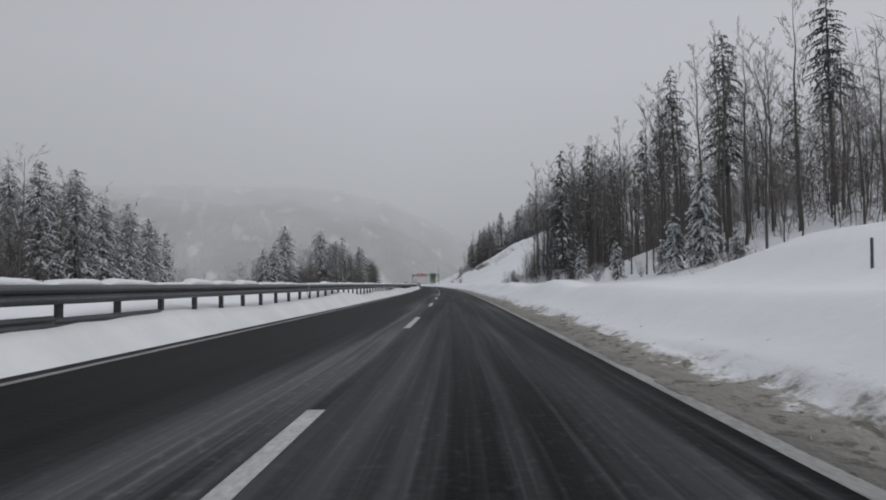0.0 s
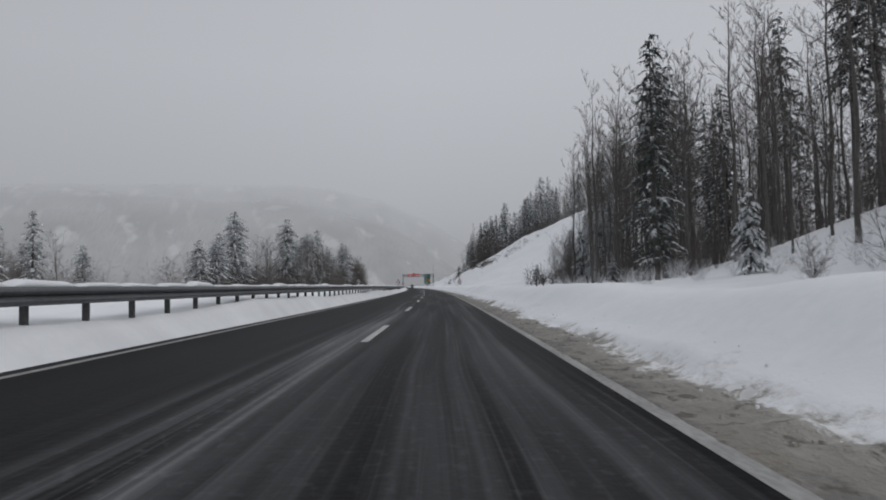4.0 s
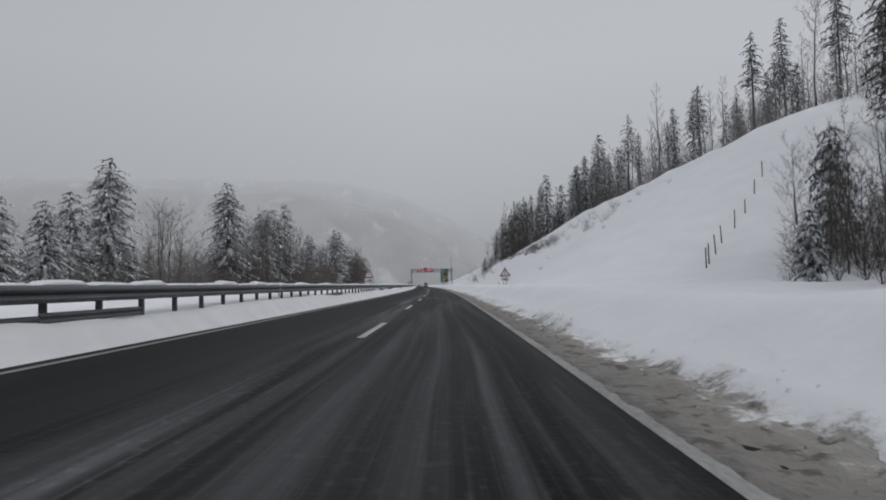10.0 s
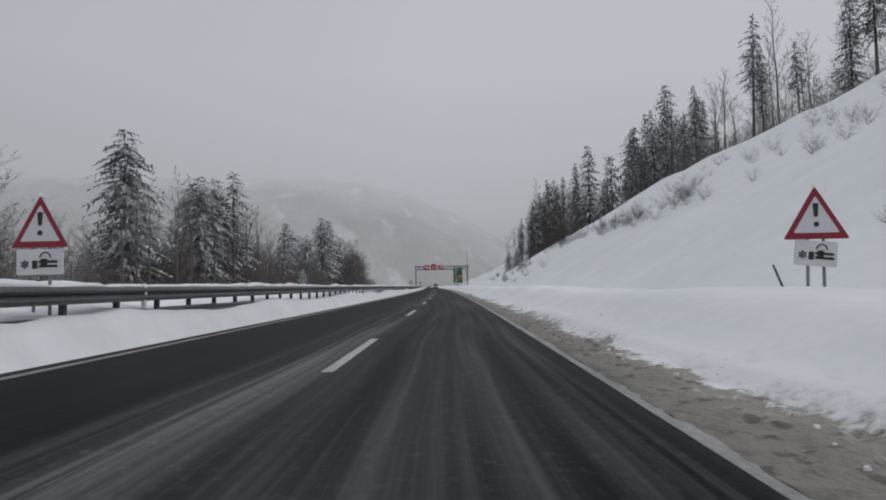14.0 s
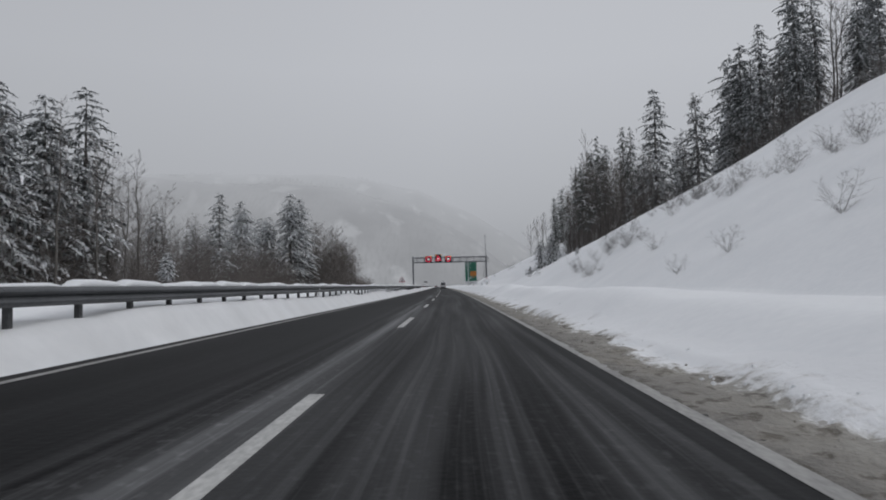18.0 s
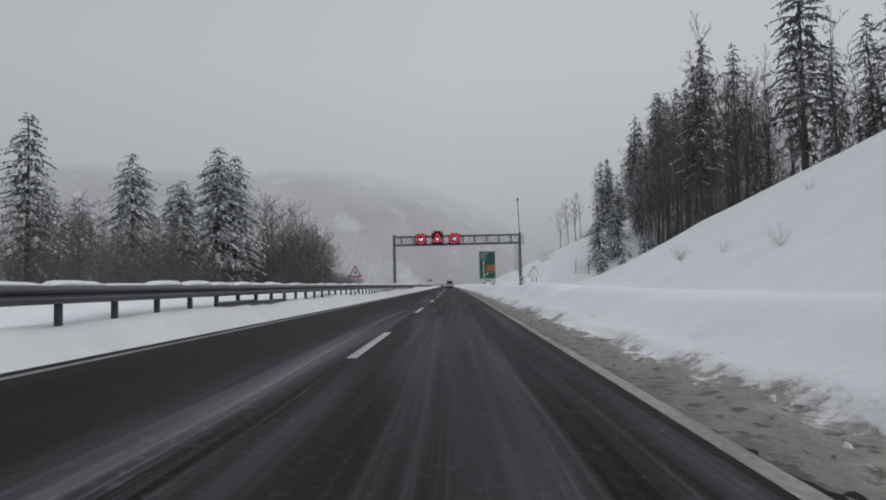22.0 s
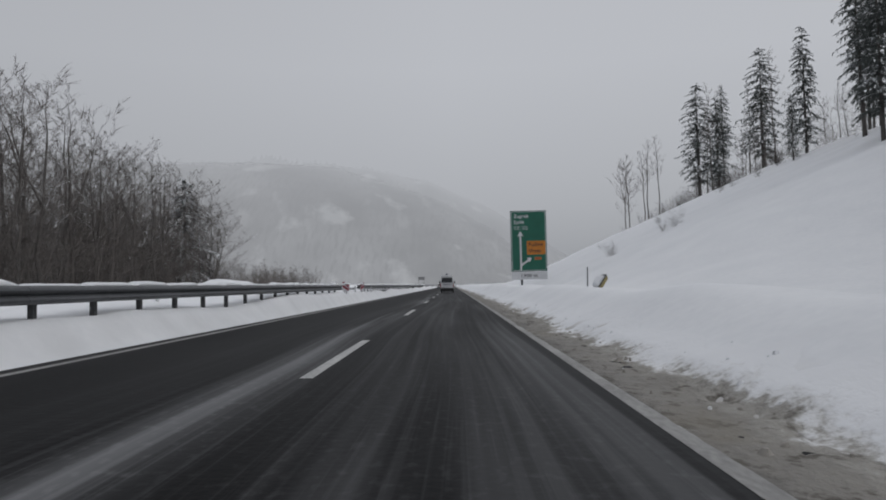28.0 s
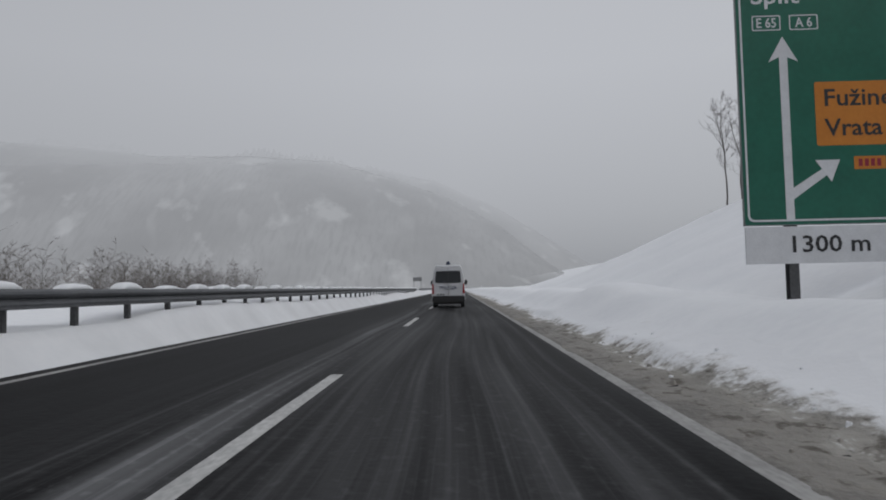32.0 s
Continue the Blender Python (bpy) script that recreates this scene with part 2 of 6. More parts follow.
def dirtied(m):
    """Brown grit thrown by the plough onto the foot of the bank."""
    n, l = m.node_tree.nodes, m.node_tree.links
    b = n["Principled BSDF"]
    under = b.inputs["Base Color"].links[0].from_socket
    uv, sep, foot, grit, wide, thr, mul, mix = (n.new("ShaderNode" + k) for k in ("TexCoord", "SeparateXYZ", "MapRange", "TexNoise", "TexNoise", "MapRange", "Math", "Mix"))
    l.new(uv.outputs["UV"], sep.inputs[0])
    l.new(uv.outputs["UV"], grit.inputs["Vector"])
    l.new(uv.outputs["UV"], wide.inputs["Vector"])
    grit.inputs["Scale"].default_value, grit.inputs["Detail"].default_value, wide.inputs["Scale"].default_value = 3.0, 7, 0.6
    shift = n.new("ShaderNodeMath")
    shift.operation = "MULTIPLY_ADD"
    shift.inputs[1].default_value = 1.5
    l.new(wide.outputs["Fac"], shift.inputs[0])
    l.new(sep.outputs["X"], shift.inputs[2])
    foot.inputs[1].default_value, foot.inputs[2].default_value, foot.inputs[3].default_value, foot.inputs[4].default_value = 3.55, 4.5, 1.0, 0.0
    l.new(shift.outputs[0], foot.inputs[0])
    thr.inputs[1].default_value, thr.inputs[2].default_value = 0.22, 0.62
    l.new(grit.outputs["Fac"], thr.inputs[0])
    mul.operation = "MULTIPLY"
    l.new(foot.outputs[0], mul.inputs[0])
    l.new(thr.outputs[0], mul.inputs[1])
    gate, near_side = n.new("ShaderNodeMath"), n.new("ShaderNodeMath")
    near_side.operation = "GREATER_THAN"
    near_side.inputs[1].default_value = 2.2
    l.new(sep.outputs["X"], near_side.inputs[0])
    gate.operation = "MULTIPLY"
    l.new(mul.outputs[0], gate.inputs[0])
    l.new(near_side.outputs[0], gate.inputs[1])
    mix.data_type = "RGBA"
    l.new(gate.outputs[0], mix.inputs["Factor"])
    l.new(under, mix.inputs["A"])
    mix.inputs["B"].default_value = (0.40, 0.382, 0.36, 1)
    # salt spray greys the verge on the far side
    spray, both, last = n.new("ShaderNodeMapRange"), n.new("ShaderNodeMath"), n.new("ShaderNodeMix")
    spray.inputs[1].default_value, spray.inputs[2].default_value, spray.inputs[3].default_value, spray.inputs[4].default_value = -8.0, -6.1, 0.0, 0.75
    l.new(sep.outputs["X"], spray.inputs[0])
    far_side = n.new("ShaderNodeMath")
    far_side.operation = "LESS_THAN"
    far_side.inputs[1].default_value = -5.0
    l.new(sep.outputs["X"], far_side.inputs[0])
    both.operation = "MULTIPLY"
    l.new(spray.outputs[0], both.inputs[0])
    l.new(far_side.outputs[0], both.inputs[1])
    weight = n.new("ShaderNodeMath")
    weight.operation = "MULTIPLY"
    l.new(both.outputs[0], weight.inputs[0])
    l.new(wide.outputs["Fac"], weight.inputs[1])
    last.data_type = "RGBA"
    l.new(weight.outputs[0], last.inputs["Factor"])
    l.new(mix.outputs["Result"], last.inputs["A"])
    last.inputs["B"].default_value = (0.5, 0.505, 0.515, 1)
    l.new(last.outputs["Result"], b.inputs["Base Color"])
    return m


BANK = dirtied(material("ploughed_snow", (0.79, 0.81, 0.84), (0.885, 0.9, 0.92), 0.65, 0.4, 12, 0.25))


def asphalt():
    """Wet asphalt, streaked along the lanes with grey salt and thin slush."""
    m = material("wet_asphalt", (0.0015, 0.0017, 0.002), (0.0055, 0.0058, 0.0065), 0.6, 0.35, 30, 0.2, coords="UV")
    n, l = m.node_tree.nodes, m.node_tree.links
    b = n["Principled BSDF"]
    b.inputs["Specular IOR Level"].default_value = 0.04
    under = b.inputs["Base Color"].links[0].from_socket
    tc = n.new("ShaderNodeTexCoord")
    # tyre tracks wander a little from side to side
    far, drift, part_x, sway, joined = (n.new("ShaderNode" + k) for k in ("Mapping", "TexNoise", "SeparateXYZ", "Math", "CombineXYZ"))
    far.inputs["Scale"].default_value = (0.12, 0.035, 1)
    drift.inputs["Scale"].default_value, drift.inputs["Detail"].default_value = 1.0, 2.0
    l.new(tc.outputs["UV"], far.inputs["Vector"])
    l.new(far.outputs[0], drift.inputs["Vector"])
    l.new(tc.outputs["UV"], part_x.inputs[0])
    sway.operation = "MULTIPLY_ADD"
    sway.inputs[1].default_value = 0.9
    l.new(drift.outputs["Fac"], sway.inputs[0])
    l.new(part_x.outputs["X"], sway.inputs[2])
    l.new(sway.outputs[0], joined.inputs["X"])
    l.new(part_x.outputs["Y"], joined.inputs["Y"])
    total = None
    # across, along, from, to, share, detail: broad patches, tracks, braided thread marks, spatter
    for sx, sy, lo, hi, w, detail in ((1.1, 0.045, 0.42, 0.64, 0.7, 3), (3.4, 0.022, 0.47, 0.63, 0.5, 2), (9.0, 0.035, 0.53, 0.68, 0.4, 3), (26.0, 0.3, 0.54, 0.72, 0.3, 3), (9.0, 5.0, 0.55, 0.72, 0.35, 5)):
        mp, noi, cut, mul = n.new("ShaderNodeMapping"), n.new("ShaderNodeTexNoise"), n.new("ShaderNodeMapRange"), n.new("ShaderNodeMath")
        mp.inputs["Scale"].default_value = (sx, sy, 1)
        noi.inputs["Scale"].default_value, noi.inputs["Detail"].default_value = 1.0, detail
        cut.inputs[1].default_value, cut.inputs[2].default_value = lo, hi
        l.new(joined.outputs[0], mp.inputs["Vector"])
        l.new(mp.outputs[0], noi.inputs["Vector"])
        l.new(noi.outputs["Fac"], cut.inputs[0])
        mul.operation = "MULTIPLY_ADD"
        mul.inputs[1].default_value = w
        mul.inputs[2].default_value = 0.0
        l.new(cut.outputs[0], mul.inputs[0])
        if total:
            l.new(total, mul.inputs[2])
        total = mul.outputs[0]
    # salt dries pale between the wheel tracks and along the lane line
    span, bands, prod = n.new("ShaderNodeMapRange"), n.new("ShaderNodeValToRGB"), n.new("ShaderNodeMath")
    span.inputs[1].default_value, span.inputs[2].default_value = -5.55, 3.45
    l.new(sway.outputs[0], span.inputs[0])
    l.new(span.outputs[0], bands.inputs[0])
    for i, (x, g) in enumerate(((-5.9, 0.10), (-4.9, 0.02), (-4.0, 0.05), (-3.2, 0.08), (-2.65, 0.35), (-2.2, 0.8), (-1.85, 0.6), (-1.5, 0.3), (-1.15, 0.5), (-0.85, 0.95), (-0.5, 1.15), (-0.3, 0.7), (0.15, 0.75), (0.55, 0.3), (1.15, 0.14), (1.7, 0.4))):
        e = bands.color_ramp.elements[i] if i < 2 else bands.color_ramp.elements.new(0.5)
        e.position, e.color = (x + 6) / 9, (g, g, g, 1)
    prod.operation = "MULTIPLY"
    l.new(total, prod.inputs[0])
    l.new(bands.outputs[0], prod.inputs[1])
    clamp = n.new("ShaderNodeClamp")
    l.new(prod.outputs[0], clamp.inputs[0])
    mix = n.new("ShaderNodeMix")
    mix.data_type = "RGBA"
    l.new(clamp.outputs[0], mix.inputs["Factor"])
    l.new(under, mix.inputs["A"])
    mix.inputs["B"].default_value = (0.195, 0.198, 0.205, 1)
    l.new(mix.outputs["Result"], b.inputs["Base Color"])
    rr = n.new("ShaderNodeMapRange")
    rr.inputs[3].default_value, rr.inputs[4].default_value = 0.55, 0.85
    l.new(clamp.outputs[0], rr.inputs[0])
    l.new(rr.outputs[0], b.inputs["Roughness"])
    return m


ASPHALT = asphalt()


def plain(name, col, rough=0.5, metal=0.0, glow=0.0):
    m = bpy.data.materials.new(name)
    m.use_nodes = True
    b = m.node_tree.nodes["Principled BSDF"]
    b.inputs["Base Color"].default_value = (*col, 1)
    b.inputs["Roughness"].default_value, b.inputs["Metallic"].default_value = rough, metal
    if glow:
        b.inputs["Emission Color"].default_value = (*col, 1)
        b.inputs["Emission Strength"].default_value = glow
    return m


# ---- mesh helpers ----
class Heap:
    """Gathers vertices and faces of one mesh."""

    def __init__(self):
        self.v, self.f = [], []

    def tube(self, pts, radii, sides=4, cap=False):
        start = len(self.v)
        for i, (p, r) in enumerate(zip(pts, radii)):
            d = (pts[min(i + 1, len(pts) - 1)] - pts[max(i - 1, 0)]).normalized()
            a = d.cross(Vector((0.3, 1, 0.1))).normalized() if abs(d.y) < 0.9 else d.cross(Vector((1, 0, 0.1))).normalized()
            b = d.cross(a)
            for k in range(sides):
                w = math.tau * k / sides
                self.v.append(p + r * (math.cos(w) * a + math.sin(w) * b))
        for i in range(len(pts) - 1):
            for k in range(sides):
                p, q = start + i * sides + k, start + i * sides + (k + 1) % sides
                self.f.append((p, q, q + sides, p + sides))
        if cap:
            self.f.append(tuple(range(start, start + sides))[::-1])
            self.f.append(tuple(range(len(self.v) - sides, len(self.v))))

    def ribbon(self, a, b, w, side=None):
        s = side or (b - a).cross(Vector((random.uniform(-1, 1), random.uniform(-1, 1), random.uniform(-1, 1)))).normalized()
        i = len(self.v)
        self.v += [a - s * w, a + s * w, b]
        self.f.append((i, i + 1, i + 2))

    def box(self, x0, x1, y0, y1, z0, z1):
        i = len(self.v)
        self.v += [Vector(p) for p in ((x0, y0, z0), (x1, y0, z0), (x1, y1, z0), (x0, y1, z0), (x0, y0, z1), (x1, y0, z1), (x1, y1, z1), (x0, y1, z1))]
        self.f += [tuple(i + k for k in q) for q in ((0, 3, 2, 1), (4, 5, 6, 7), (0, 1, 5, 4), (1, 2, 6, 5), (2, 3, 7, 6), (3, 0, 4, 7))]

    def loft(self, rings, closed=True, caps=True):
        """Skins rings of equal length."""
        start, n = len(self.v), len(rings[0])
        for r in rings:
            self.v += [Vector(p) for p in r]
        for i in range(len(rings) - 1):
            for k in range(n if closed else n - 1):
                p, q = start + i * n + k, start + i * n + (k + 1) % n
                self.f.append((p, q, q + n, p + n))
        if caps and closed:
            self.f.append(tuple(range(start, start + n))[::-1])
            self.f.append(tuple(range(len(self.v) - n, len(self.v))))

    def mesh(self, name, mat, smooth=False):
        me = bpy.data.meshes.new(name)
        me.from_pydata([tuple(v) for v in self.v], [], self.f)
        me.materials.append(mat)
        if smooth:
            me.polygons.foreach_set("use_smooth", [True] * len(me.polygons))
        me.update()
        return me


def part(name, heap, mat, parent, label="", smooth=False):
    ob = new(name, heap if isinstance(heap, bpy.types.Mesh) else heap.mesh(name, mat, smooth))
    ob.parent = parent
    return tagged(ob, label)


def thing(name, place, label, category, group="", kind="", turn=0):
    """An empty at (metres right of the line, station, height)."""
    ob = new(name)
    ob.empty_display_size = 0.3
    ob.matrix_basis = at(*place, turn)
    return tagged(ob, label, category, group, kind)


def grid(name, xs, ys, height, mat, smooth=True):
    """A sheet over stations ys and offsets xs of the road, bent along with it."""
    X, S = np.meshgrid(np.asarray(xs, float), np.asarray(ys, float))
    wx, wy, _ = bent(X, S)
    co = np.stack([wx, wy, height(X, S)], -1).reshape(-1, 3)
    nx, ny = X.shape[1], X.shape[0]
    i = (np.arange(ny - 1)[:, None] * nx + np.arange(nx - 1)[None]).ravel()
    quads = np.stack([i, i + 1, i + 1 + nx, i + nx], -1)
    me = bpy.data.meshes.new(name)
    me.from_pydata(co.tolist(), [], quads.tolist())
    me.materials.append(mat)
    me.polygons.foreach_set("use_smooth", [smooth] * len(me.polygons))
    me.uv_layers.new(name="road").data.foreach_set("uv", np.stack([X, S], -1).reshape(-1, 2)[quads.ravel()].ravel())
    me.update()
    return new(name, me)


# ---- the lie of the land ----
def step(a, b, v):
    u = np.clip((np.asarray(v, float) - a) / (b - a), 0, 1)
    return u * u * (3 - 2 * u)


rng = np.random.default_rng(7)
WAVES = [(rng.uniform(0, math.tau), rng.uniform(0, math.tau), f) for f in (0.03, 0.05, 0.09, 0.16, 0.28, 0.5, 0.9, 1.5) for _ in range(3)]


def rough(x, y, lo, hi):
    """Smooth unevenness, from waves between lo and hi per metre."""
    s = 0
    for a, p, f in WAVES:
        if lo <= f <= hi:
            s = s + np.sin(f * math.tau * 0.5 * (np.cos(a) * x + np.sin(a) * y) + p + 1.5 * np.sin(0.31 * f * y + a)) / 3
    return s


def camber(x):
    return -0.02 * np.clip(x, -22, 8)


def land(x, y):
    """Height of the snow over the whole place."""
    x, y = np.asarray(x, float), np.asarray(y, float)
    base = camber(x)
    # ploughed bank on the near side
    edge = 2.8 + 0.07 * rough(x * 0, y, 0.05, 0.5) + 0.05 * rough(x * 0, y, 0.9, 1.6)
    bank = step(edge + 0.08, edge + 0.6, x) * (0.16 + 0.03 * rough(x, y, 0.16, 0.5)) + step(edge + 0.2, edge + 2.68, x) * (0.92 + 0.07 * rough(x, y, 0.05, 0.3)) - 0.12 * step(6, 8, x) + step(edge - 0.1, edge + 0.8, x) * (1 - step(6, 7.5, x)) * (0.035 * rough(x, y, 0.05, 0.28) + 0.008 * rough(x * 1.7 + 3, y * 1.7, 0.5, 1.6))
    # hill one: cut slope with its crest, from y 190 to 396
    toe = 8.0 + 1.5 * step(350, 390, y)
    along = step(186, 232, y) * (1 - step(386, 402, y))
    crest = 20.5 - 5 * step(320, 380, y) + 0.8 * rough(x * 0, y, 0.03, 0.06)
    one = np.minimum(np.maximum(x - toe, 0) * (0.58 - 0.1 * step(330, 380, y)), crest + np.maximum(x - 44.5, 0) * 0.30)
    # wooded rise before it
    wood = (np.maximum(x - 13, 0) * 0.12 + np.maximum(x - 21, 0) * 0.24) * (1 - 0.75 * step(108, 138, y)) + 1.7 * np.exp(-((y - 17) / 9) ** 2) * step(6, 10, x)
    # hill two, past the gantry
    along2 = step(430, 468, y)
    top2 = 18.0 * (1 - 0.97 * step(582, 640, y))
    two = np.minimum(np.maximum(x - 8.5 - 4.5 * step(520, 600, y), 0) * (0.43 - 0.27 * step(575, 640, y)), top2 + np.maximum(x - 50, 0) * 0.25)
    back = np.maximum(x - 22, 0) * 0.25
    hill = wood * (1 - step(186, 232, y)) + one * along + back * step(386, 402, y) * (1 - along2) + two * along2
    hill = np.minimum(hill, 60) + 0.10 * rough(x, y, 0.05, 0.16) * step(8, 12, x)
    right = bank + np.where(x > 6, hill, 0)
    # verge, median and the fields on the far side
    verge = step(6.0, 6.75, -x) * (0.60 + 0.09 * rough(x, y, 0.05, 0.16) + 0.04 * rough(x, y, 0.28, 0.9)) + step(7.2, 8.6, -x) * (0.2 + 0.12 * rough(x, y, 0.05, 0.3))
    verge = verge - step(9.5, 11.5, -x) * 0.75 + step(20, 22.5, -x) * 0.9 - np.maximum(-x - 26, 0) * 0.05 * (1 - step(120, 400, -x))
    verge = verge + 0.55 * step(8.5, 10.5, -x) * (1 - step(12, 14, -x)) * (np.exp(-((y - 448) / 16) ** 2) + 0.9 * np.exp(-((y - 300) / 17) ** 2))
    left = np.maximum(verge, -7) + np.where(x < -24, 0.25 * rough(x, y, 0.03, 0.09), 0)
    sunk = np.where((x > -6.05) & (x < 2.95), -0.06, 0)
    return base + np.where(x > 2.6, right, 0) + np.where(x < -5.98, left, 0) + sunk


def lie(x, s):
    """The same height, read off a raster laid out once, for things that stand on it."""
    i, j = min(max((x + 160) / 1.0, 0), RASTER.shape[1] - 1.001), min(max((s + 20) / 2.0, 0), RASTER.shape[0] - 1.001)
    a, b = int(i), int(j)
    u, v = i - a, j - b
    return (RASTER[b, a] * (1 - u) + RASTER[b, a + 1] * u) * (1 - v) + (RASTER[b + 1, a] * (1 - u) + RASTER[b + 1, a + 1] * u) * v


RASTER = land(*np.meshgrid(np.arange(-160, 131, 1.0), np.arange(-20, 721, 2.0)))
XS = np.concatenate([-np.geomspace(3000, 60, 14), np.arange(-56, -22, 4), np.arange(-22, -9.5, 1.0), np.arange(-9.5, -5.9, 0.2), [-5.9, -4, -2, 0, 2, 2.5],
                     np.arange(2.6, 8.5, 0.2), np.arange(8.5, 20, 0.9), np.arange(20, 70, 2.2), np.geomspace(72, 3000, 16)])
YS = np.concatenate([-np.geomspace(1500, 40, 8), np.arange(-36, 0, 2.0), np.arange(0, 560, 0.9), np.arange(560, 700, 3), np.geomspace(702, 4500, 18)])
ground = tagged(grid("ground", XS, YS, land, BANK), "deep fresh snow over verge, banks and hillside", "ground", kind="structure")

# ---- carriageway ----
road = tagged(grid("road", np.linspace(-6.05, 2.75, 12), np.concatenate([np.arange(-60, 620, 4), np.geomspace(625, 1400, 12)]), lambda x, y: camber(x), ASPHALT),
              "wet dark asphalt carriageway streaked with salt and slush", "road", kind="structure")


def strip(name, x0, x1, y0, y1, parent):
    ys = np.arange(y0, y1 + 0.1, 3.0)
    ob = grid(name, [x0, x1], ys, lambda x, y: camber(x) + 0.004, EDGE)
    ob.parent = parent
    return ob


strip("edge_line", 1.9, 2.08, -40, 900, road)
strip("edge_line", -5.75, -5.6, -40, 900, road)
h = Heap()
h.v = [Vector(p) for p in ((-0.085, 0, 0), (0.085, 0, 0), (0.085, 6, 0), (-0.085, 6, 0))]
h.f = [(0, 1, 2, 3)]
dash = h.mesh("lane_dash", MARK)
dash.uv_layers.new(name="road").data.foreach_set("uv", [-0.085, 0, 0.085, 0, 0.085, 6, -0.085, 6])
for k in range(-2, 42):
    ob = part("lane_dash", dash, None, road)
    ob.matrix_basis = at(-1.665, 0.5 + 18 * k, 0.0333 + 0.004, tip=(0, 0.02))

# gritty slush between the edge line and the bank
def churned(x, s):
    lump = 0.5 * rough(x * 3.1, s * 3.1, 0.5, 1.6) + 0.5 * rough(x * 6.3 + 5, s * 5.1, 0.5, 1.6)
    shore = step(1.97, 2.09, x + 0.03 * rough(x * 0, s, 0.16, 0.9))
    outer = step(2.35, 2.9, x + 0.15 * rough(x * 0, s, 0.3, 0.9))
    low = camber(x) - 0.02 + shore * (0.03 + 0.008 * lump) + outer * (0.04 + 0.034 * lump + 0.026 * rough(x, s, 0.3, 0.9))
    fade = 1 - step(3.0, 3.7, x)
    over = land(x, s) + 0.02 + 0.013 * fade * np.maximum(lump, -0.4)
    return np.where(x > 2.96, np.maximum(over, low * fade + over * (1 - fade)), low) - 0.05 * step(3.5, 4.3, x)


slush = grid("slush", np.concatenate([np.arange(2.02, 3.5, 0.08), np.arange(3.5, 4.35, 0.16)]), np.concatenate([np.arange(-6, 505, 0.17), np.arange(505, 640, 1.0)]), churned, GRIT)
tagged(slush, "brown-grey gritty slush along the edge line", "slush", kind="stuff")

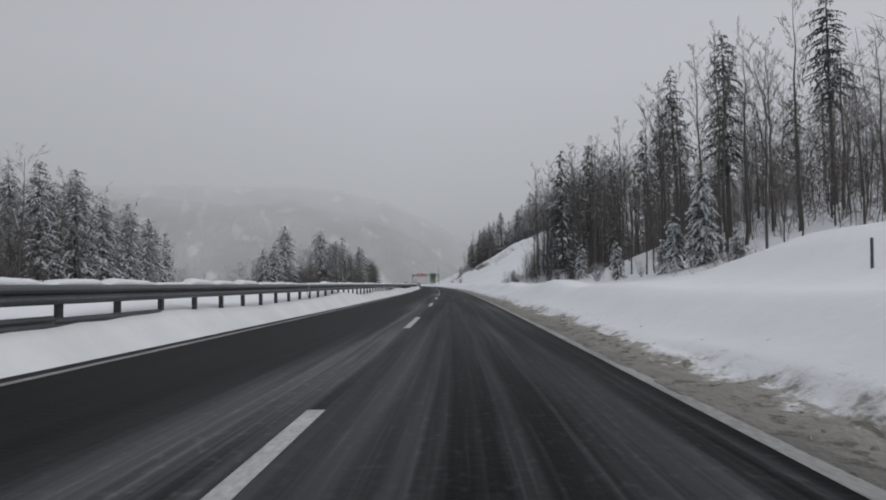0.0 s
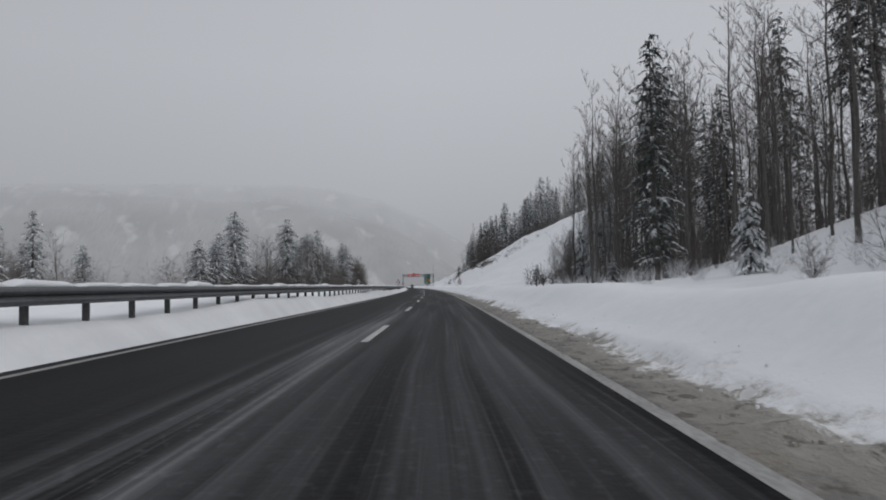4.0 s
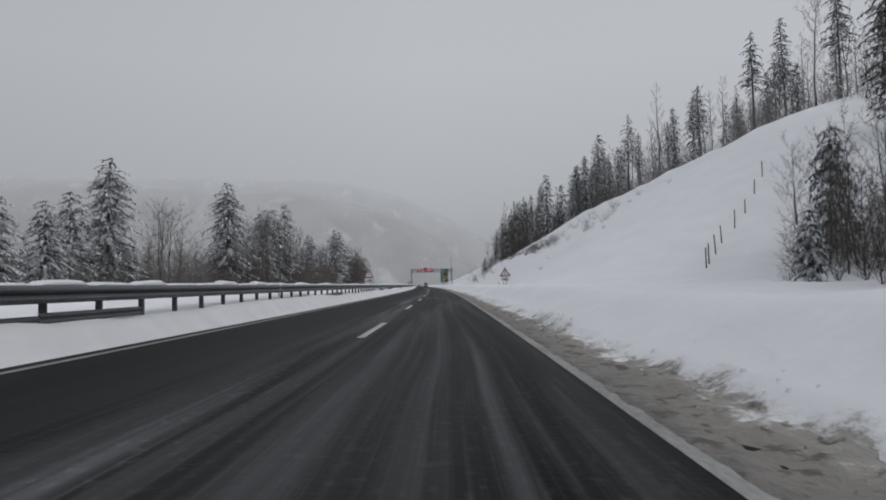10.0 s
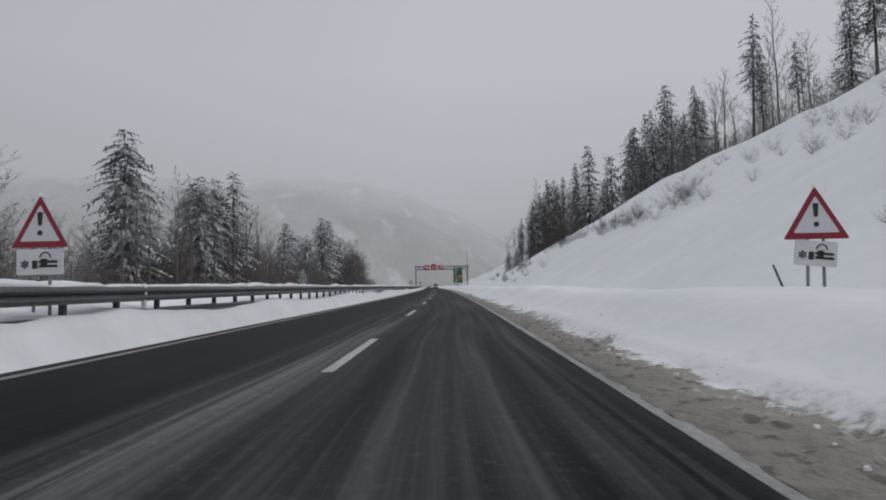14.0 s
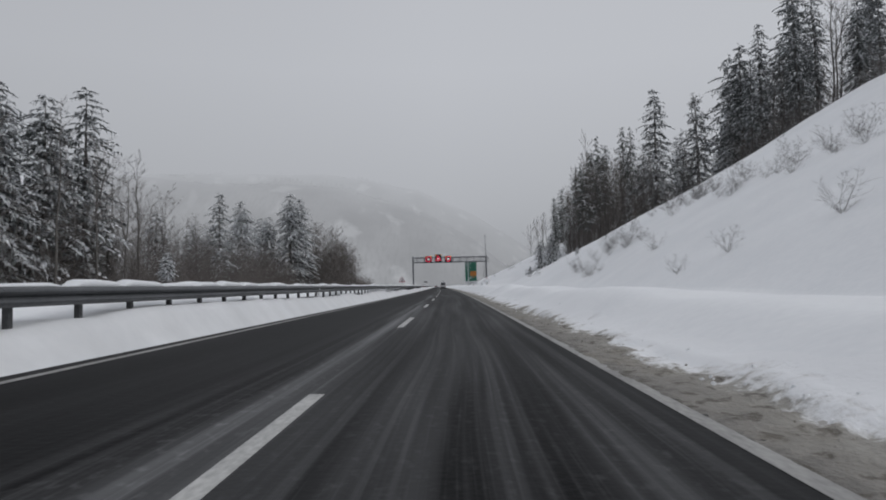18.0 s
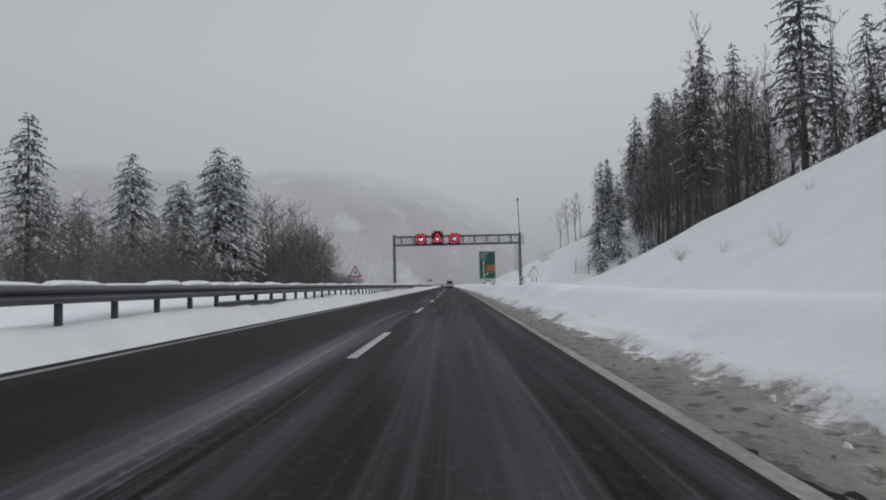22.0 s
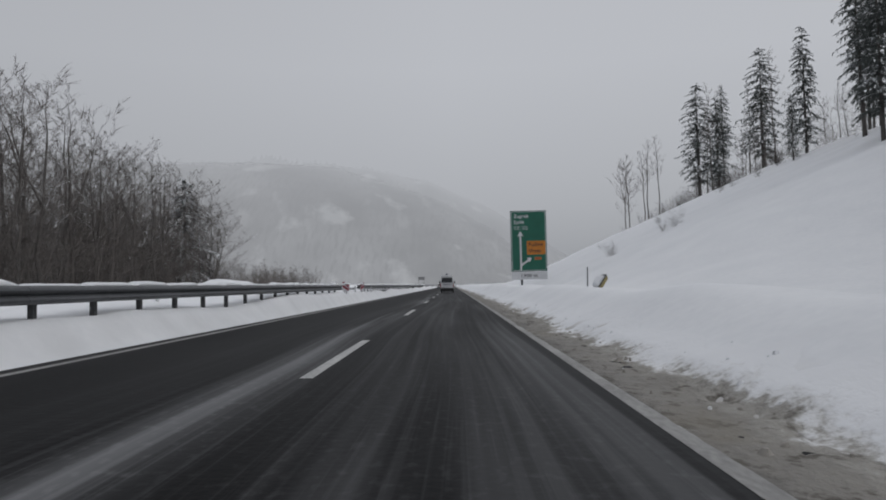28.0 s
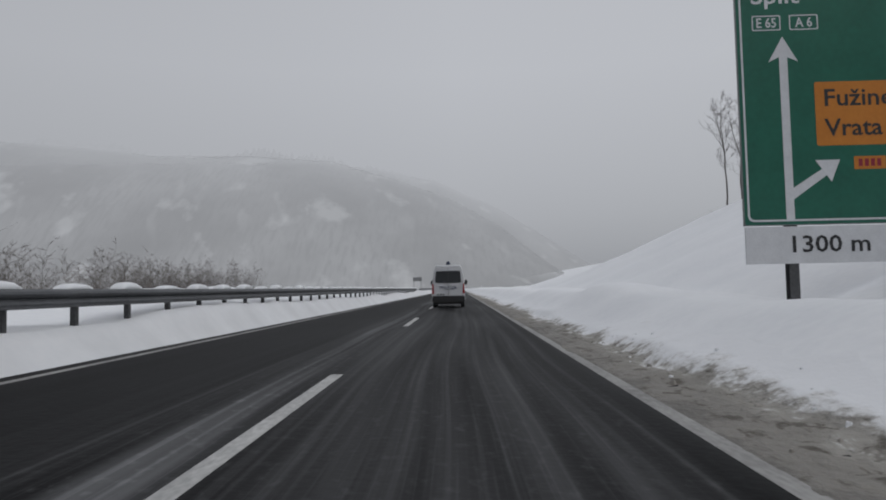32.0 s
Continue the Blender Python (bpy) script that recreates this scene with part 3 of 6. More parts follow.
# ---- far hills behind the valley ----
def hills(name, s0, ridge, dark, light, clear_from, label):
    """A plain far backdrop that glows: a wooded ridge with mist painted in, jagged with tree tops, with snowy
    clearings.
    """
    xs = np.linspace(ridge[0][0], ridge[-1][0], 1500)
    top = np.interp(xs, [p[0] for p in ridge], [p[1] for p in ridge])
    top = top + 3.5 * np.sin(xs * 0.031 + 1) + 2.0 * np.sin(xs * 0.083)
    spike = np.zeros(len(xs))
    for _ in range(int(len(xs) * 0.9)):
        c, high, half = rng.uniform(xs[0], xs[-1]), 2 + 8 * rng.random() ** 2.2, rng.uniform(1.0, 2.6)
        spike = np.maximum(spike, high * np.clip(1 - np.abs(xs - c) / half, 0, 1))
    top = top + spike
    rows = np.concatenate([np.linspace(0, 0.9, 8), [0.96, 1.0]])
    X, R = np.meshgrid(xs, rows)
    wx, wy, _ = bent(X, s0 + 240 * R)
    smooth_top = np.interp(xs, [p[0] for p in ridge], [p[1] for p in ridge])
    Z = -12 + (smooth_top[None] + 12) * np.sin(R * math.pi / 2)
    Z[-1] = top
    n = len(xs)
    quads = [(j * n + i, j * n + i + 1, (j + 1) * n + i + 1, (j + 1) * n + i) for j in range(len(rows) - 1) for i in range(n - 1)]
    me = bpy.data.meshes.new(name)
    me.from_pydata(np.stack([wx, wy, Z], -1).reshape(-1, 3).tolist(), [], quads)
    me.uv_layers.new(name="road").data.foreach_set("uv", np.stack([X * 0.01, R], -1).reshape(-1, 2)[np.array(quads).ravel()].ravel())
    m = bpy.data.materials.new(name)
    m.use_nodes = True
    nt, l = m.node_tree.nodes, m.node_tree.links
    uv, sep = nt.new("ShaderNodeTexCoord"), nt.new("ShaderNodeSeparateXYZ")
    l.new(uv.outputs["UV"], sep.inputs[0])

    def field(sx, sy, detail, lo, hi):
        mp, noi, cut = nt.new("ShaderNodeMapping"), nt.new("ShaderNodeTexNoise"), nt.new("ShaderNodeMapRange")
        mp.inputs["Scale"].default_value = (sx, sy, 1)
        noi.inputs["Scale"].default_value, noi.inputs["Detail"].default_value = 1.0, detail
        cut.inputs[1].default_value, cut.inputs[2].default_value = lo, hi
        l.new(uv.outputs["UV"], mp.inputs["Vector"])
        l.new(mp.outputs[0], noi.inputs["Vector"])
        l.new(noi.outputs["Fac"], cut.inputs[0])
        return cut.outputs[0]

    def blend(a, b, f, share):
        k, mx = nt.new("ShaderNodeMath"), nt.new("ShaderNodeMix")
        k.operation = "MULTIPLY"
        k.inputs[1].default_value = share
        l.new(f, k.inputs[0])
        mx.data_type = "RGBA"
        l.new(k.outputs[0], mx.inputs["Factor"])
        for sock, v in (("A", a), ("B", b)):
            if isinstance(v, tuple):
                mx.inputs[sock].default_value = (*v, 1)
            else:
                l.new(v, mx.inputs[sock])
        return mx.outputs["Result"]

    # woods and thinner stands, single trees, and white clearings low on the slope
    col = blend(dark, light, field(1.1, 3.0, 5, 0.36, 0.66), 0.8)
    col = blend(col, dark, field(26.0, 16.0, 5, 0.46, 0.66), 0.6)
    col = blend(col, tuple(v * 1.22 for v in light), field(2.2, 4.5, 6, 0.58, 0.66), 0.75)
    # pale emission, clearing towards the ridge, paints the mist over the hill
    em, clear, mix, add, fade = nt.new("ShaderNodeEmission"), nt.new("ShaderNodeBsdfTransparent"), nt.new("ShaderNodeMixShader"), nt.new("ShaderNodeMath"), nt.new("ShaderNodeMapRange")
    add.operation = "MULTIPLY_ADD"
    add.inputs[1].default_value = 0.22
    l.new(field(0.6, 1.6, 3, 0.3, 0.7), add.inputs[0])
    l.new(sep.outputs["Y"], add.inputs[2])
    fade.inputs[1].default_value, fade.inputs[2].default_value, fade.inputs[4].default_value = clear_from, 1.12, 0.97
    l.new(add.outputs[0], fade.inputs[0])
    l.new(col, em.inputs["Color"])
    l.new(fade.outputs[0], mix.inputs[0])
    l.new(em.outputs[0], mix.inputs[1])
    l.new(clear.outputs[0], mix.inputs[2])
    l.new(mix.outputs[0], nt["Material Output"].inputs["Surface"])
    me.materials.append(m)
    return tagged(new(name, me), label, "hill", kind="structure")


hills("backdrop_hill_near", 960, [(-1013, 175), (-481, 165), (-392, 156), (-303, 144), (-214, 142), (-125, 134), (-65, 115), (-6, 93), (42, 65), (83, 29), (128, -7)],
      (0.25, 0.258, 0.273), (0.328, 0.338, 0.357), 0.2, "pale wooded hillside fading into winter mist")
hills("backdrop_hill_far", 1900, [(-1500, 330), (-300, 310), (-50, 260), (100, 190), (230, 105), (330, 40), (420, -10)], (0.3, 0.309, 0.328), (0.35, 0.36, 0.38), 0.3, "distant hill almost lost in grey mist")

# ---- crash barrier along the median ----
RAIL_X = -6.8


def rail_profile(z0, z1, depth):
    """Outline of a pressed steel beam: two ribs with a trough between."""
    zs = np.linspace(z0, z1, 9)
    bulge = (0.0, 0.75, 1.0, 0.7, 0.15, 0.7, 1.0, 0.75, 0.0)
    front = [(RAIL_X + depth * b, z) for z, b in zip(zs, bulge)]
    return front + [(x - 0.012 - 0.0 * z, z) for x, z in front[::-1]]


def beam(name, z0, z1, depth, length):
    h = Heap()
    h.loft([[(x - RAIL_X, y, z) for x, z in rail_profile(z0, z1, depth)] for y in (0.0, length)])
    return h.mesh(name, STEEL)


h = Heap()
h.box(-0.03, 0.03, -0.055, 0.055, -0.6, 1.02)
h.box(-0.07, -0.03, -0.055, -0.045, -0.6, 1.02)
h.box(-0.07, -0.03, 0.045, 0.055, -0.6, 1.02)
POST_MESH = h.mesh("post", POST)
h = Heap()
h.box(-0.14, 0.0, -0.06, 0.06, 0.99, 1.30)
SPACER = h.mesh("spacer", POST)
BEAM = beam("beam", 0.985, 1.305, 0.085, 3.985)
LOWER = beam("lower_rail", 0.60, 0.80, 0.05, 3.985)
BACK = beam("back_beam", 0.985, 1.305, -0.085, 3.985)
caps = []
for k in range(8):
    r = random.Random(k)
    h = Heap()
    rings = []
    a0, a1, tall = r.uniform(0.02, 0.10), r.uniform(0.86, 1.0), r.uniform(0.07, 0.15)
    for i in range(11):
        u = i / 10
        f = min(1, max(0, min((u - a0) / 0.12, (a1 - u) / 0.16)))
        up = 0.012 + tall * f ** 0.6 * (1 + 0.16 * math.sin(5 * u + k))
        w = (0.19 + 0.03 * r.random()) * (0.8 + 0.2 * f)
        rings.append([(-0.17 + w * math.cos(a), 1.99 * u, (up + 0.008 * r.random()) * math.sin(a) ** 0.6 if math.sin(a) > 0.01 else -0.01) for a in np.linspace(0, math.pi, 8)])
    h.loft(rings)
    caps.append(h.mesh("snow_cap", FIRM_SNOW, True))


loaves = []
for k in range(4):
    r = random.Random(30 + k)
    h = Heap()
    long, tall = r.uniform(0.75, 1.0), r.uniform(0.12, 0.17)
    h.loft([[(-0.17 + (0.2 - 0.05 * (1 - f)) * math.cos(a), 0.1 + long * u, (0.01 + tall * f ** 0.6) * math.sin(a) ** 0.7 if math.sin(a) > 0.01 else -0.01) for a in np.linspace(0, math.pi, 8)]
            for u, f in ((0, 0.02), (0.1, 0.5), (0.25, 0.9), (0.5, 1.0), (0.75, 0.85), (0.92, 0.4), (1.0, 0.02))])
    loaves.append(h.mesh("snow_cap", FIRM_SNOW, True))
# stretches where the snow lies low enough to bare the bottom rail
BARED = ((7, 15), (155, 163), (186, 196), (214, 230), (293, 304), (308, 318), (352, 357), (480, 492))


def barrier(s0, s1, label):
    t = new("crash_barrier")
    tagged(t, label, "crash barrier", "barriers along the median")
    for i in range(int((s1 - s0) / 4)):
        u = s0 + 4 * i
        part("beam", BEAM, None, t).matrix_basis = at(RAIL_X, u, 0)
        part("back_beam", BACK, None, t).matrix_basis = at(RAIL_X - 0.34, u, 0)
        if any(a < u + 3 and u + 1 < b for a, b in BARED):
            part("lower_rail", LOWER, None, t).matrix_basis = at(RAIL_X, u, 0.03 * math.sin(u * 0.4))
        for k in (0, 2):
            part("post", POST_MESH, None, t).matrix_basis = at(RAIL_X - 0.12, u + k + 0.4, 0)
            part("spacer", SPACER, None, t).matrix_basis = at(RAIL_X - 0.02, u + k + 0.4, 0)
            c = part("snow_cap", random.choice(loaves if u > 452 else caps), None, t, "rounded cap of snow")
            c.matrix_basis = at(RAIL_X - 0.05, u + k + random.uniform(-0.05, 0.05), 1.295) @ Matrix.Diagonal((1, 1.02, random.uniform(0.55, 1.1), 1))
    return t


for a, b in ((-13, 107), (107, 227), (227, 347), (347, 467)):
    barrier(a, b, "dark galvanised steel crash barrier capped with snow")
barrier(477, 597, "dark galvanised steel crash barrier capped with snow past the median opening")
h = Heap()
for u in range(600, 900, 6):
    (xa, ya, _), (xb, yb, _) = bent(RAIL_X, u), bent(RAIL_X, u + 6)
    h.loft([[(xa + x - RAIL_X, ya, z) for x, z in rail_profile(0.985, 1.305, 0.085)], [(xb + x - RAIL_X, yb, z) for x, z in rail_profile(0.985, 1.305, 0.085)]], caps=False)
    h.box(xa - 0.15, xa - 0.09, ya, ya + 0.1, 0, 1.0)
tagged(new("far_barrier", h.mesh("far_barrier", STEEL)), "far run of steel crash barrier", "crash barrier", kind="stuff")

# ---- trees ----
def bare_tree(seed, height, start=0.35, limbs=20, lean=0.0, spread=0.22, thick=0.0085, subs=7, twigs=7):
    """A leafless broadleaf: trunk mesh, often forked, and crown of rising limbs, branches and fine twigs."""
    r = random.Random(seed)
    random.seed(seed)
    t, c = Heap(), Heap()
    n = 9

    def stem(p, way, long, r0, wander):
        pts = [p]
        for i in range(n):
            p = p + way * long / n + Vector((r.uniform(-1, 1), r.uniform(-1, 1), 0)) * wander * long
            way = (way + Vector((0, 0, 0.06))).normalized()
            pts.append(p)
        t.tube(pts, [max(0.014, r0 * (1 - i / n) ** 0.8 * (1.3 if i == 0 and p.z > height * 0.9 else 1)) for i in range(n + 1)], 6)
        return pts

    axes = [(stem(Vector((0, 0, -0.8)), Vector((lean, 0, 1)).normalized(), height + 0.8, height * thick, 0.011), start, limbs)]
    if seed % 2:
        a, k = r.random() * 6, r.choice((3, 4, 5))
        at0 = axes[0][0][k]
        axes.append((stem(at0, Vector((0.28 * math.cos(a), 0.28 * math.sin(a), 1)).normalized(), height * 0.94 - at0.z, height * thick * 0.6, 0.012), 0.12, limbs // 2))
    for pts0, first, count in axes:
        turn = r.random() * 6
        for k in range(count):
            u = first + (0.985 - first) * (k + r.random()) / count
            f = min(u * n, n - 1e-4)
            p = pts0[int(f)].lerp(pts0[int(f) + 1], f - int(f))
            turn += 2.4 + r.uniform(-0.5, 0.5)
            d = Vector((math.cos(turn), math.sin(turn), r.uniform(0.35, 1.1) + 0.8 * u)).normalized()
            long = height * spread * (1.2 - u * 0.8) * r.uniform(0.5, 1.2)
            br, pts = height * thick * 0.27 * (1.15 - u), []
            for i in range(4):
                pts.append(p)
                p = p + d * long / 3
                d = (d + Vector((r.uniform(-0.25, 0.25), r.uniform(-0.25, 0.25), r.uniform(-0.05, 0.35)))).normalized()
            c.tube(pts, [br, br * 0.7, br * 0.45, 0.01], 3)
            for j in range(subs):
                v = (0.12 + 0.88 * (j + r.random()) / subs) * 2.999
                i = int(v)
                q = pts[i].lerp(pts[i + 1], v - i)
                e = ((pts[i + 1] - pts[i]).normalized() * 1.1 + Vector((r.uniform(-1, 1), r.uniform(-1, 1), r.uniform(-0.1, 0.7)))).normalized()
                sl = long * r.uniform(0.22, 0.48) * (1.15 - 0.15 * v)
                q2 = q + e * sl
                c.ribbon(q, q2, br * 0.22 + 0.007)
                for _ in range(twigs):
                    o = q.lerp(q2, r.uniform(0.1, 0.95))
                    g = (e * 1.2 + Vector((r.uniform(-1, 1), r.uniform(-1, 1), r.uniform(-0.4, 0.8)))).normalized()
                    c.ribbon(o, o + g * sl * r.uniform(0.35, 0.85), 0.007 + 0.0004 * height)
    return t.mesh("trunk", BARK, True), c.mesh("crown", TWIG)


def spruce(seed, height, low=0.12, wide=0.15, gap=0.62, ragged=0.35, droop=0.45, mat=None, laden=0.0, boughs=7, sprays=11, fine=0.82):
    """A conifer: trunk, drooping boughs with many small sprays, and snow lying on them."""
    r = random.Random(seed)
    t, c, s = Heap(), Heap(), Heap()
    t.tube([Vector((0, 0, -0.8)), Vector((0.04, 0, height * 0.4)), Vector((0, 0.05, height * 0.97))], [height * 0.0125, height * 0.008, 0.02], 6)
    z, turn = height * low, 0.0
    up = Vector((0, 0, 1))
    while z < height * 0.985:
        u = z / height
        v = (u - low) / (1 - low)
        reach = height * wide * (1 - v) ** (0.46 if laden > 0.5 else 0.52) * (0.55 + 0.45 * min(1, v * 5)) * r.uniform(0.85, 1.15) + 0.15
        for k in range(boughs if u < 0.85 else 4):
            turn += math.tau / boughs + r.uniform(-0.4, 0.4)
            if r.random() < ragged * 0.3:
                continue
            long = reach * r.uniform(1 - ragged, 1 + ragged * 0.45)
            d = Vector((math.cos(turn), math.sin(turn), 0))
            side = Vector((-d.y, d.x, 0))
            z0 = z + r.uniform(-0.3, 0.3)
            hang = droop * r.uniform(0.8, 1.3)
            path = lambda f: Vector((0, 0, z0)) + d * (long * f) + up * (long * (0.28 * f - hang * 1.25 * f * f))
            w = 0.05 + 0.035 * long
            i = len(c.v)
            for f, ww in ((0.05, 0.5), (0.55, 1.2), (1.0, 0.3)):
                p = path(f)
                c.v += [p - side * w * ww, p + side * w * ww]
            c.f += [(i, i + 1, i + 3, i + 2), (i + 2, i + 3, i + 5, i + 4)]
            n = sprays if long > 1.2 else max(3, sprays - 3)
            snowy = r.random() < laden
            for j in range(n):
                f = 0.18 + 0.82 * (j + r.random()) / n
                p = path(f)
                L = fine * (0.20 + 0.26 * long) * (1.15 - 0.55 * f) * r.uniform(0.7, 1.25)
                g = (side * (0.75 if j % 2 else -0.75) * r.uniform(0.5, 1.2) + d * r.uniform(0.3, 0.9) - up * r.uniform(0.15, 0.75)).normalized()
                q = p + g * L
                e = (d * 0.8 - side * (0.4 if j % 2 else -0.4)).normalized()
                c.ribbon(p - up * 0.02, q, fine * (0.06 + 0.038 * long), e)
                if snowy and r.random() < 0.85:
                    k_ = r.uniform(0.6, 0.95)
                    s.ribbon(p + up * 0.06, p.lerp(q, k_) + up * 0.035, fine * (0.05 + 0.034 * long), e)
            for _ in range(4):
                p = path(r.uniform(0.2, 1.0)) + side * r.uniform(-0.2, 0.2) * long
                c.ribbon(p, p + (d * r.uniform(-0.1, 0.4) + side * r.uniform(-0.4, 0.4) - up).normalized() * (0.22 + 0.18 * long) * r.uniform(0.7, 1.3), 0.035 + 0.026 * long, (side + d * r.uniform(-0.8, 0.8)).normalized())
        z += gap * (1.1 - 0.5 * u) * r.uniform(0.8, 1.2)
    return t.mesh("trunk", BARK, True), c.mesh("crown", mat or NEEDLE), (s.mesh("snow_load", FIRM_SNOW) if s.v else None)


def sapling(seed, fat=1.0, twigs=8):
    """A bushy leafless sapling one metre tall: forked stem, branches and fine twigs."""
    r = random.Random(seed)
    random.seed(seed)
    c = Heap()
    pts, p = [], Vector((0, 0, -0.04))
    for i in range(4):
        pts.append(p)
        p = p + Vector((r.uniform(-0.07, 0.07), r.uniform(-0.07, 0.07), 0.34))
    c.tube(pts, [0.0045, 0.0035, 0.0022, 0.001], 3)
    turn = r.random() * 6
    for k in range(12):
        u = 0.06 + 0.9 * (k + r.random()) / 12
        i = min(2, int(u * 3))
        q = pts[i].lerp(pts[i + 1], u * 3 - i)
        turn += 2.4 + r.uniform(-0.6, 0.6)
        d = Vector((math.cos(turn), math.sin(turn), r.uniform(0.2, 1.3))).normalized()
        long = 0.42 * (1.12 - 0.8 * u) * r.uniform(0.5, 1.15)
        mid = q + d * long * 0.5
        tip = mid + (d + Vector((r.uniform(-0.4, 0.4), r.uniform(-0.4, 0.4), r.uniform(-0.1, 0.5)))).normalized() * long * 0.5
        side = d.cross(Vector((r.uniform(-1, 1), r.uniform(-1, 1), r.uniform(-0.3, 1)))).normalized() * 0.0026 * fat
        n = len(c.v)
        c.v += [q - side, q + side, mid + side * 0.7, mid - side * 0.7, tip]
        c.f += [(n, n + 1, n + 2, n + 3), (n + 3, n + 2, n + 4)]
        for _ in range(twigs):
            v = r.uniform(0.15, 1)
            o = q.lerp(mid, v * 2) if v < 0.5 else mid.lerp(tip, v * 2 - 1)
            g = (d + Vector((r.uniform(-1.1, 1.1), r.uniform(-1.1, 1.1), r.uniform(-0.6, 0.9)))).normalized()
            c.ribbon(o, o + g * long * r.uniform(0.3, 0.65), 0.0022 * fat)
    return np.array([tuple(v) for v in c.v]), c.f


SAPLINGS = [sapling(200 + k, 0.8) for k in range(9)]
FINE = [sapling(240 + k, 0.55, 10) for k in range(8)]
SCRUB = [sapling(220 + k, 1.0) for k in range(7)]
BRUSH = [sapling(230 + k, 1.45) for k in range(7)]


def shrub(seed, height, stems=6):
    """A leafless shrub: several bushy stems fanning out from one root."""
    r = random.Random(seed)
    c = Heap()
    for k in range(stems):
        v, f = r.choice(SCRUB)
        a, out, kk = k * 6.28 / stems + r.uniform(-0.5, 0.5), r.uniform(0.1, 0.7), height * r.uniform(0.6, 1.05)
        turn = np.array([[math.cos(a), math.sin(a), 0], [-math.sin(a), math.cos(a), 0], [math.cos(a) * out, math.sin(a) * out, 1]])
        i = len(c.v)
        c.v += [Vector(p) for p in (v @ turn * kk + np.array([0, 0, -0.1]))]
        c.f += [tuple(j + i for j in q) for q in f]
    return c.mesh("crown", SHRUBWOOD)


KINDS = {}


def add_kind(key, name, label, category, meshes):
    KINDS[key] = (name, label, category, [m for m in meshes if m])


for k, (hh, st, sp) in enumerate(((19, 0.38, 0.24), (22, 0.45, 0.2), (16, 0.2, 0.32), (24, 0.36, 0.24), (13, 0.10, 0.36), (20, 0.5, 0.17))):
    add_kind("bare%d" % k, "bare_tree", ("tall leafless beech with snow along its limbs", "slender leafless tree with a high thin crown", "spreading leafless tree dusted with snow")[k % 3], "tree", bare_tree(11 + k, hh, st, 19, r0 if (r0 := 0.01 * (k % 3 - 1)) else 0, sp))
for k, (hh, lo, wi, ra) in enumerate(((24, 0.28, 0.125, 0.55), (27, 0.42, 0.115, 0.65), (20, 0.13, 0.158, 0.5), (17, 0.08, 0.15, 0.4))):
    add_kind("spruce%d" % k, "spruce", ("tall dark spruce with snow on its ragged boughs", "old dark spruce with a bare lower trunk")[lo > 0.25], "tree", spruce(31 + k, hh, lo, wi, 0.64, ra, 0.42, None, 0.30))
for k, (hh, lo, wi) in enumerate(((22, 0.06, 0.185), (15, 0.04, 0.21))):
    add_kind("white%d" % k, "snowy_fir", "fir with every bough bent under snow", "tree", spruce(51 + k, hh, lo, wi, 0.52, 0.45, 0.5, FIR, 0.8, 8, 16, 0.66))
for k, (hh, lo, wi) in enumerate(((5.5, 0.04, 0.27), (3.2, 0.03, 0.3))):
    add_kind("young%d" % k, "young_fir", "young fir thickly loaded with fresh snow", "tree", spruce(61 + k, hh, lo, wi, 0.30, 0.3, 0.55, FIR, 1.0))
for k, (hh, lo, wi) in enumerate(((23, 0.3, 0.13), (18, 0.15, 0.15))):
    add_kind("deep%d" % k, "spruce", "dark spruce deep in the wood", "tree", spruce(81 + k, hh, lo, wi, 0.95, 0.45, 0.45, None, 0.25, 5, 5, 1.1))
for k, hh in enumerate((1.6, 2.6, 4.0)):
    add_kind("shrub%d" % k, "shrub", "leafless shrub standing out of the snow", "shrub", (shrub(71 + k, hh, 5 + k),))
# copies of the tree kinds in the paler colours that stand for mist
HAZED = {"bark": BARK, "frosted_twigs": HAZED_TWIG, "spruce_needles": HAZED_FIR, "laden_needles": HAZED_FIR, "firm_snow": FIRM_SNOW}
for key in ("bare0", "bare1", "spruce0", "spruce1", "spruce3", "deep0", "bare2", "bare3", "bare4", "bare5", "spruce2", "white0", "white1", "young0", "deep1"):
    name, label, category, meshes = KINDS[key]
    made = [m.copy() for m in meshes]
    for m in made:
        m.materials[0] = HAZED[m.materials[0].name]
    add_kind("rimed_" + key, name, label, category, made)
LADEN = snow_topped(material("laden_twigs", (0.10, 0.093, 0.088), (0.22, 0.21, 0.2), 0.9, 0.6, 6, 0), -0.6, 0.1, 1.6, 1.0)
for k, hh in enumerate((1.3, 2.0)):
    m = shrub(171 + k, hh, 7)
    m.materials[0] = LADEN
    add_kind("laden%d" % k, "snowy_shrub", "low shrub with snow heaped on its twigs", "shrub", (m,))
PLACED = []
TALL = {k: max(max(v.co.z for v in m.vertices) for m in spec[3]) for k, spec in KINDS.items()}
FACES = {}


def plant(key, x, s, size=1.0, group="", lean=(0, 0), wide=1.0):
    """Sets a tree of that kind at a station of the road, as a thing."""
    name, label, category, meshes = KINDS[key]
    t = new(name)
    t.empty_display_size = 0.3
    X, Y, _ = bent(x, s)
    t.location = (float(X), float(Y), float(lie(x, s)))
    t.rotation_euler = (lean[0], lean[1], random.uniform(0, 6.28))
    t.scale = (size * wide * random.uniform(0.94, 1.06), size * wide * random.uniform(0.94, 1.06), size)
    tagged(t, label, category, group)
    for m in meshes:
        ob = part(m.name.split(".")[0], m, None, t)
        if ob.name.startswith("snow_load"):
            tagged(ob, kind="stuff")
    PLACED.append((x, s))
    return t


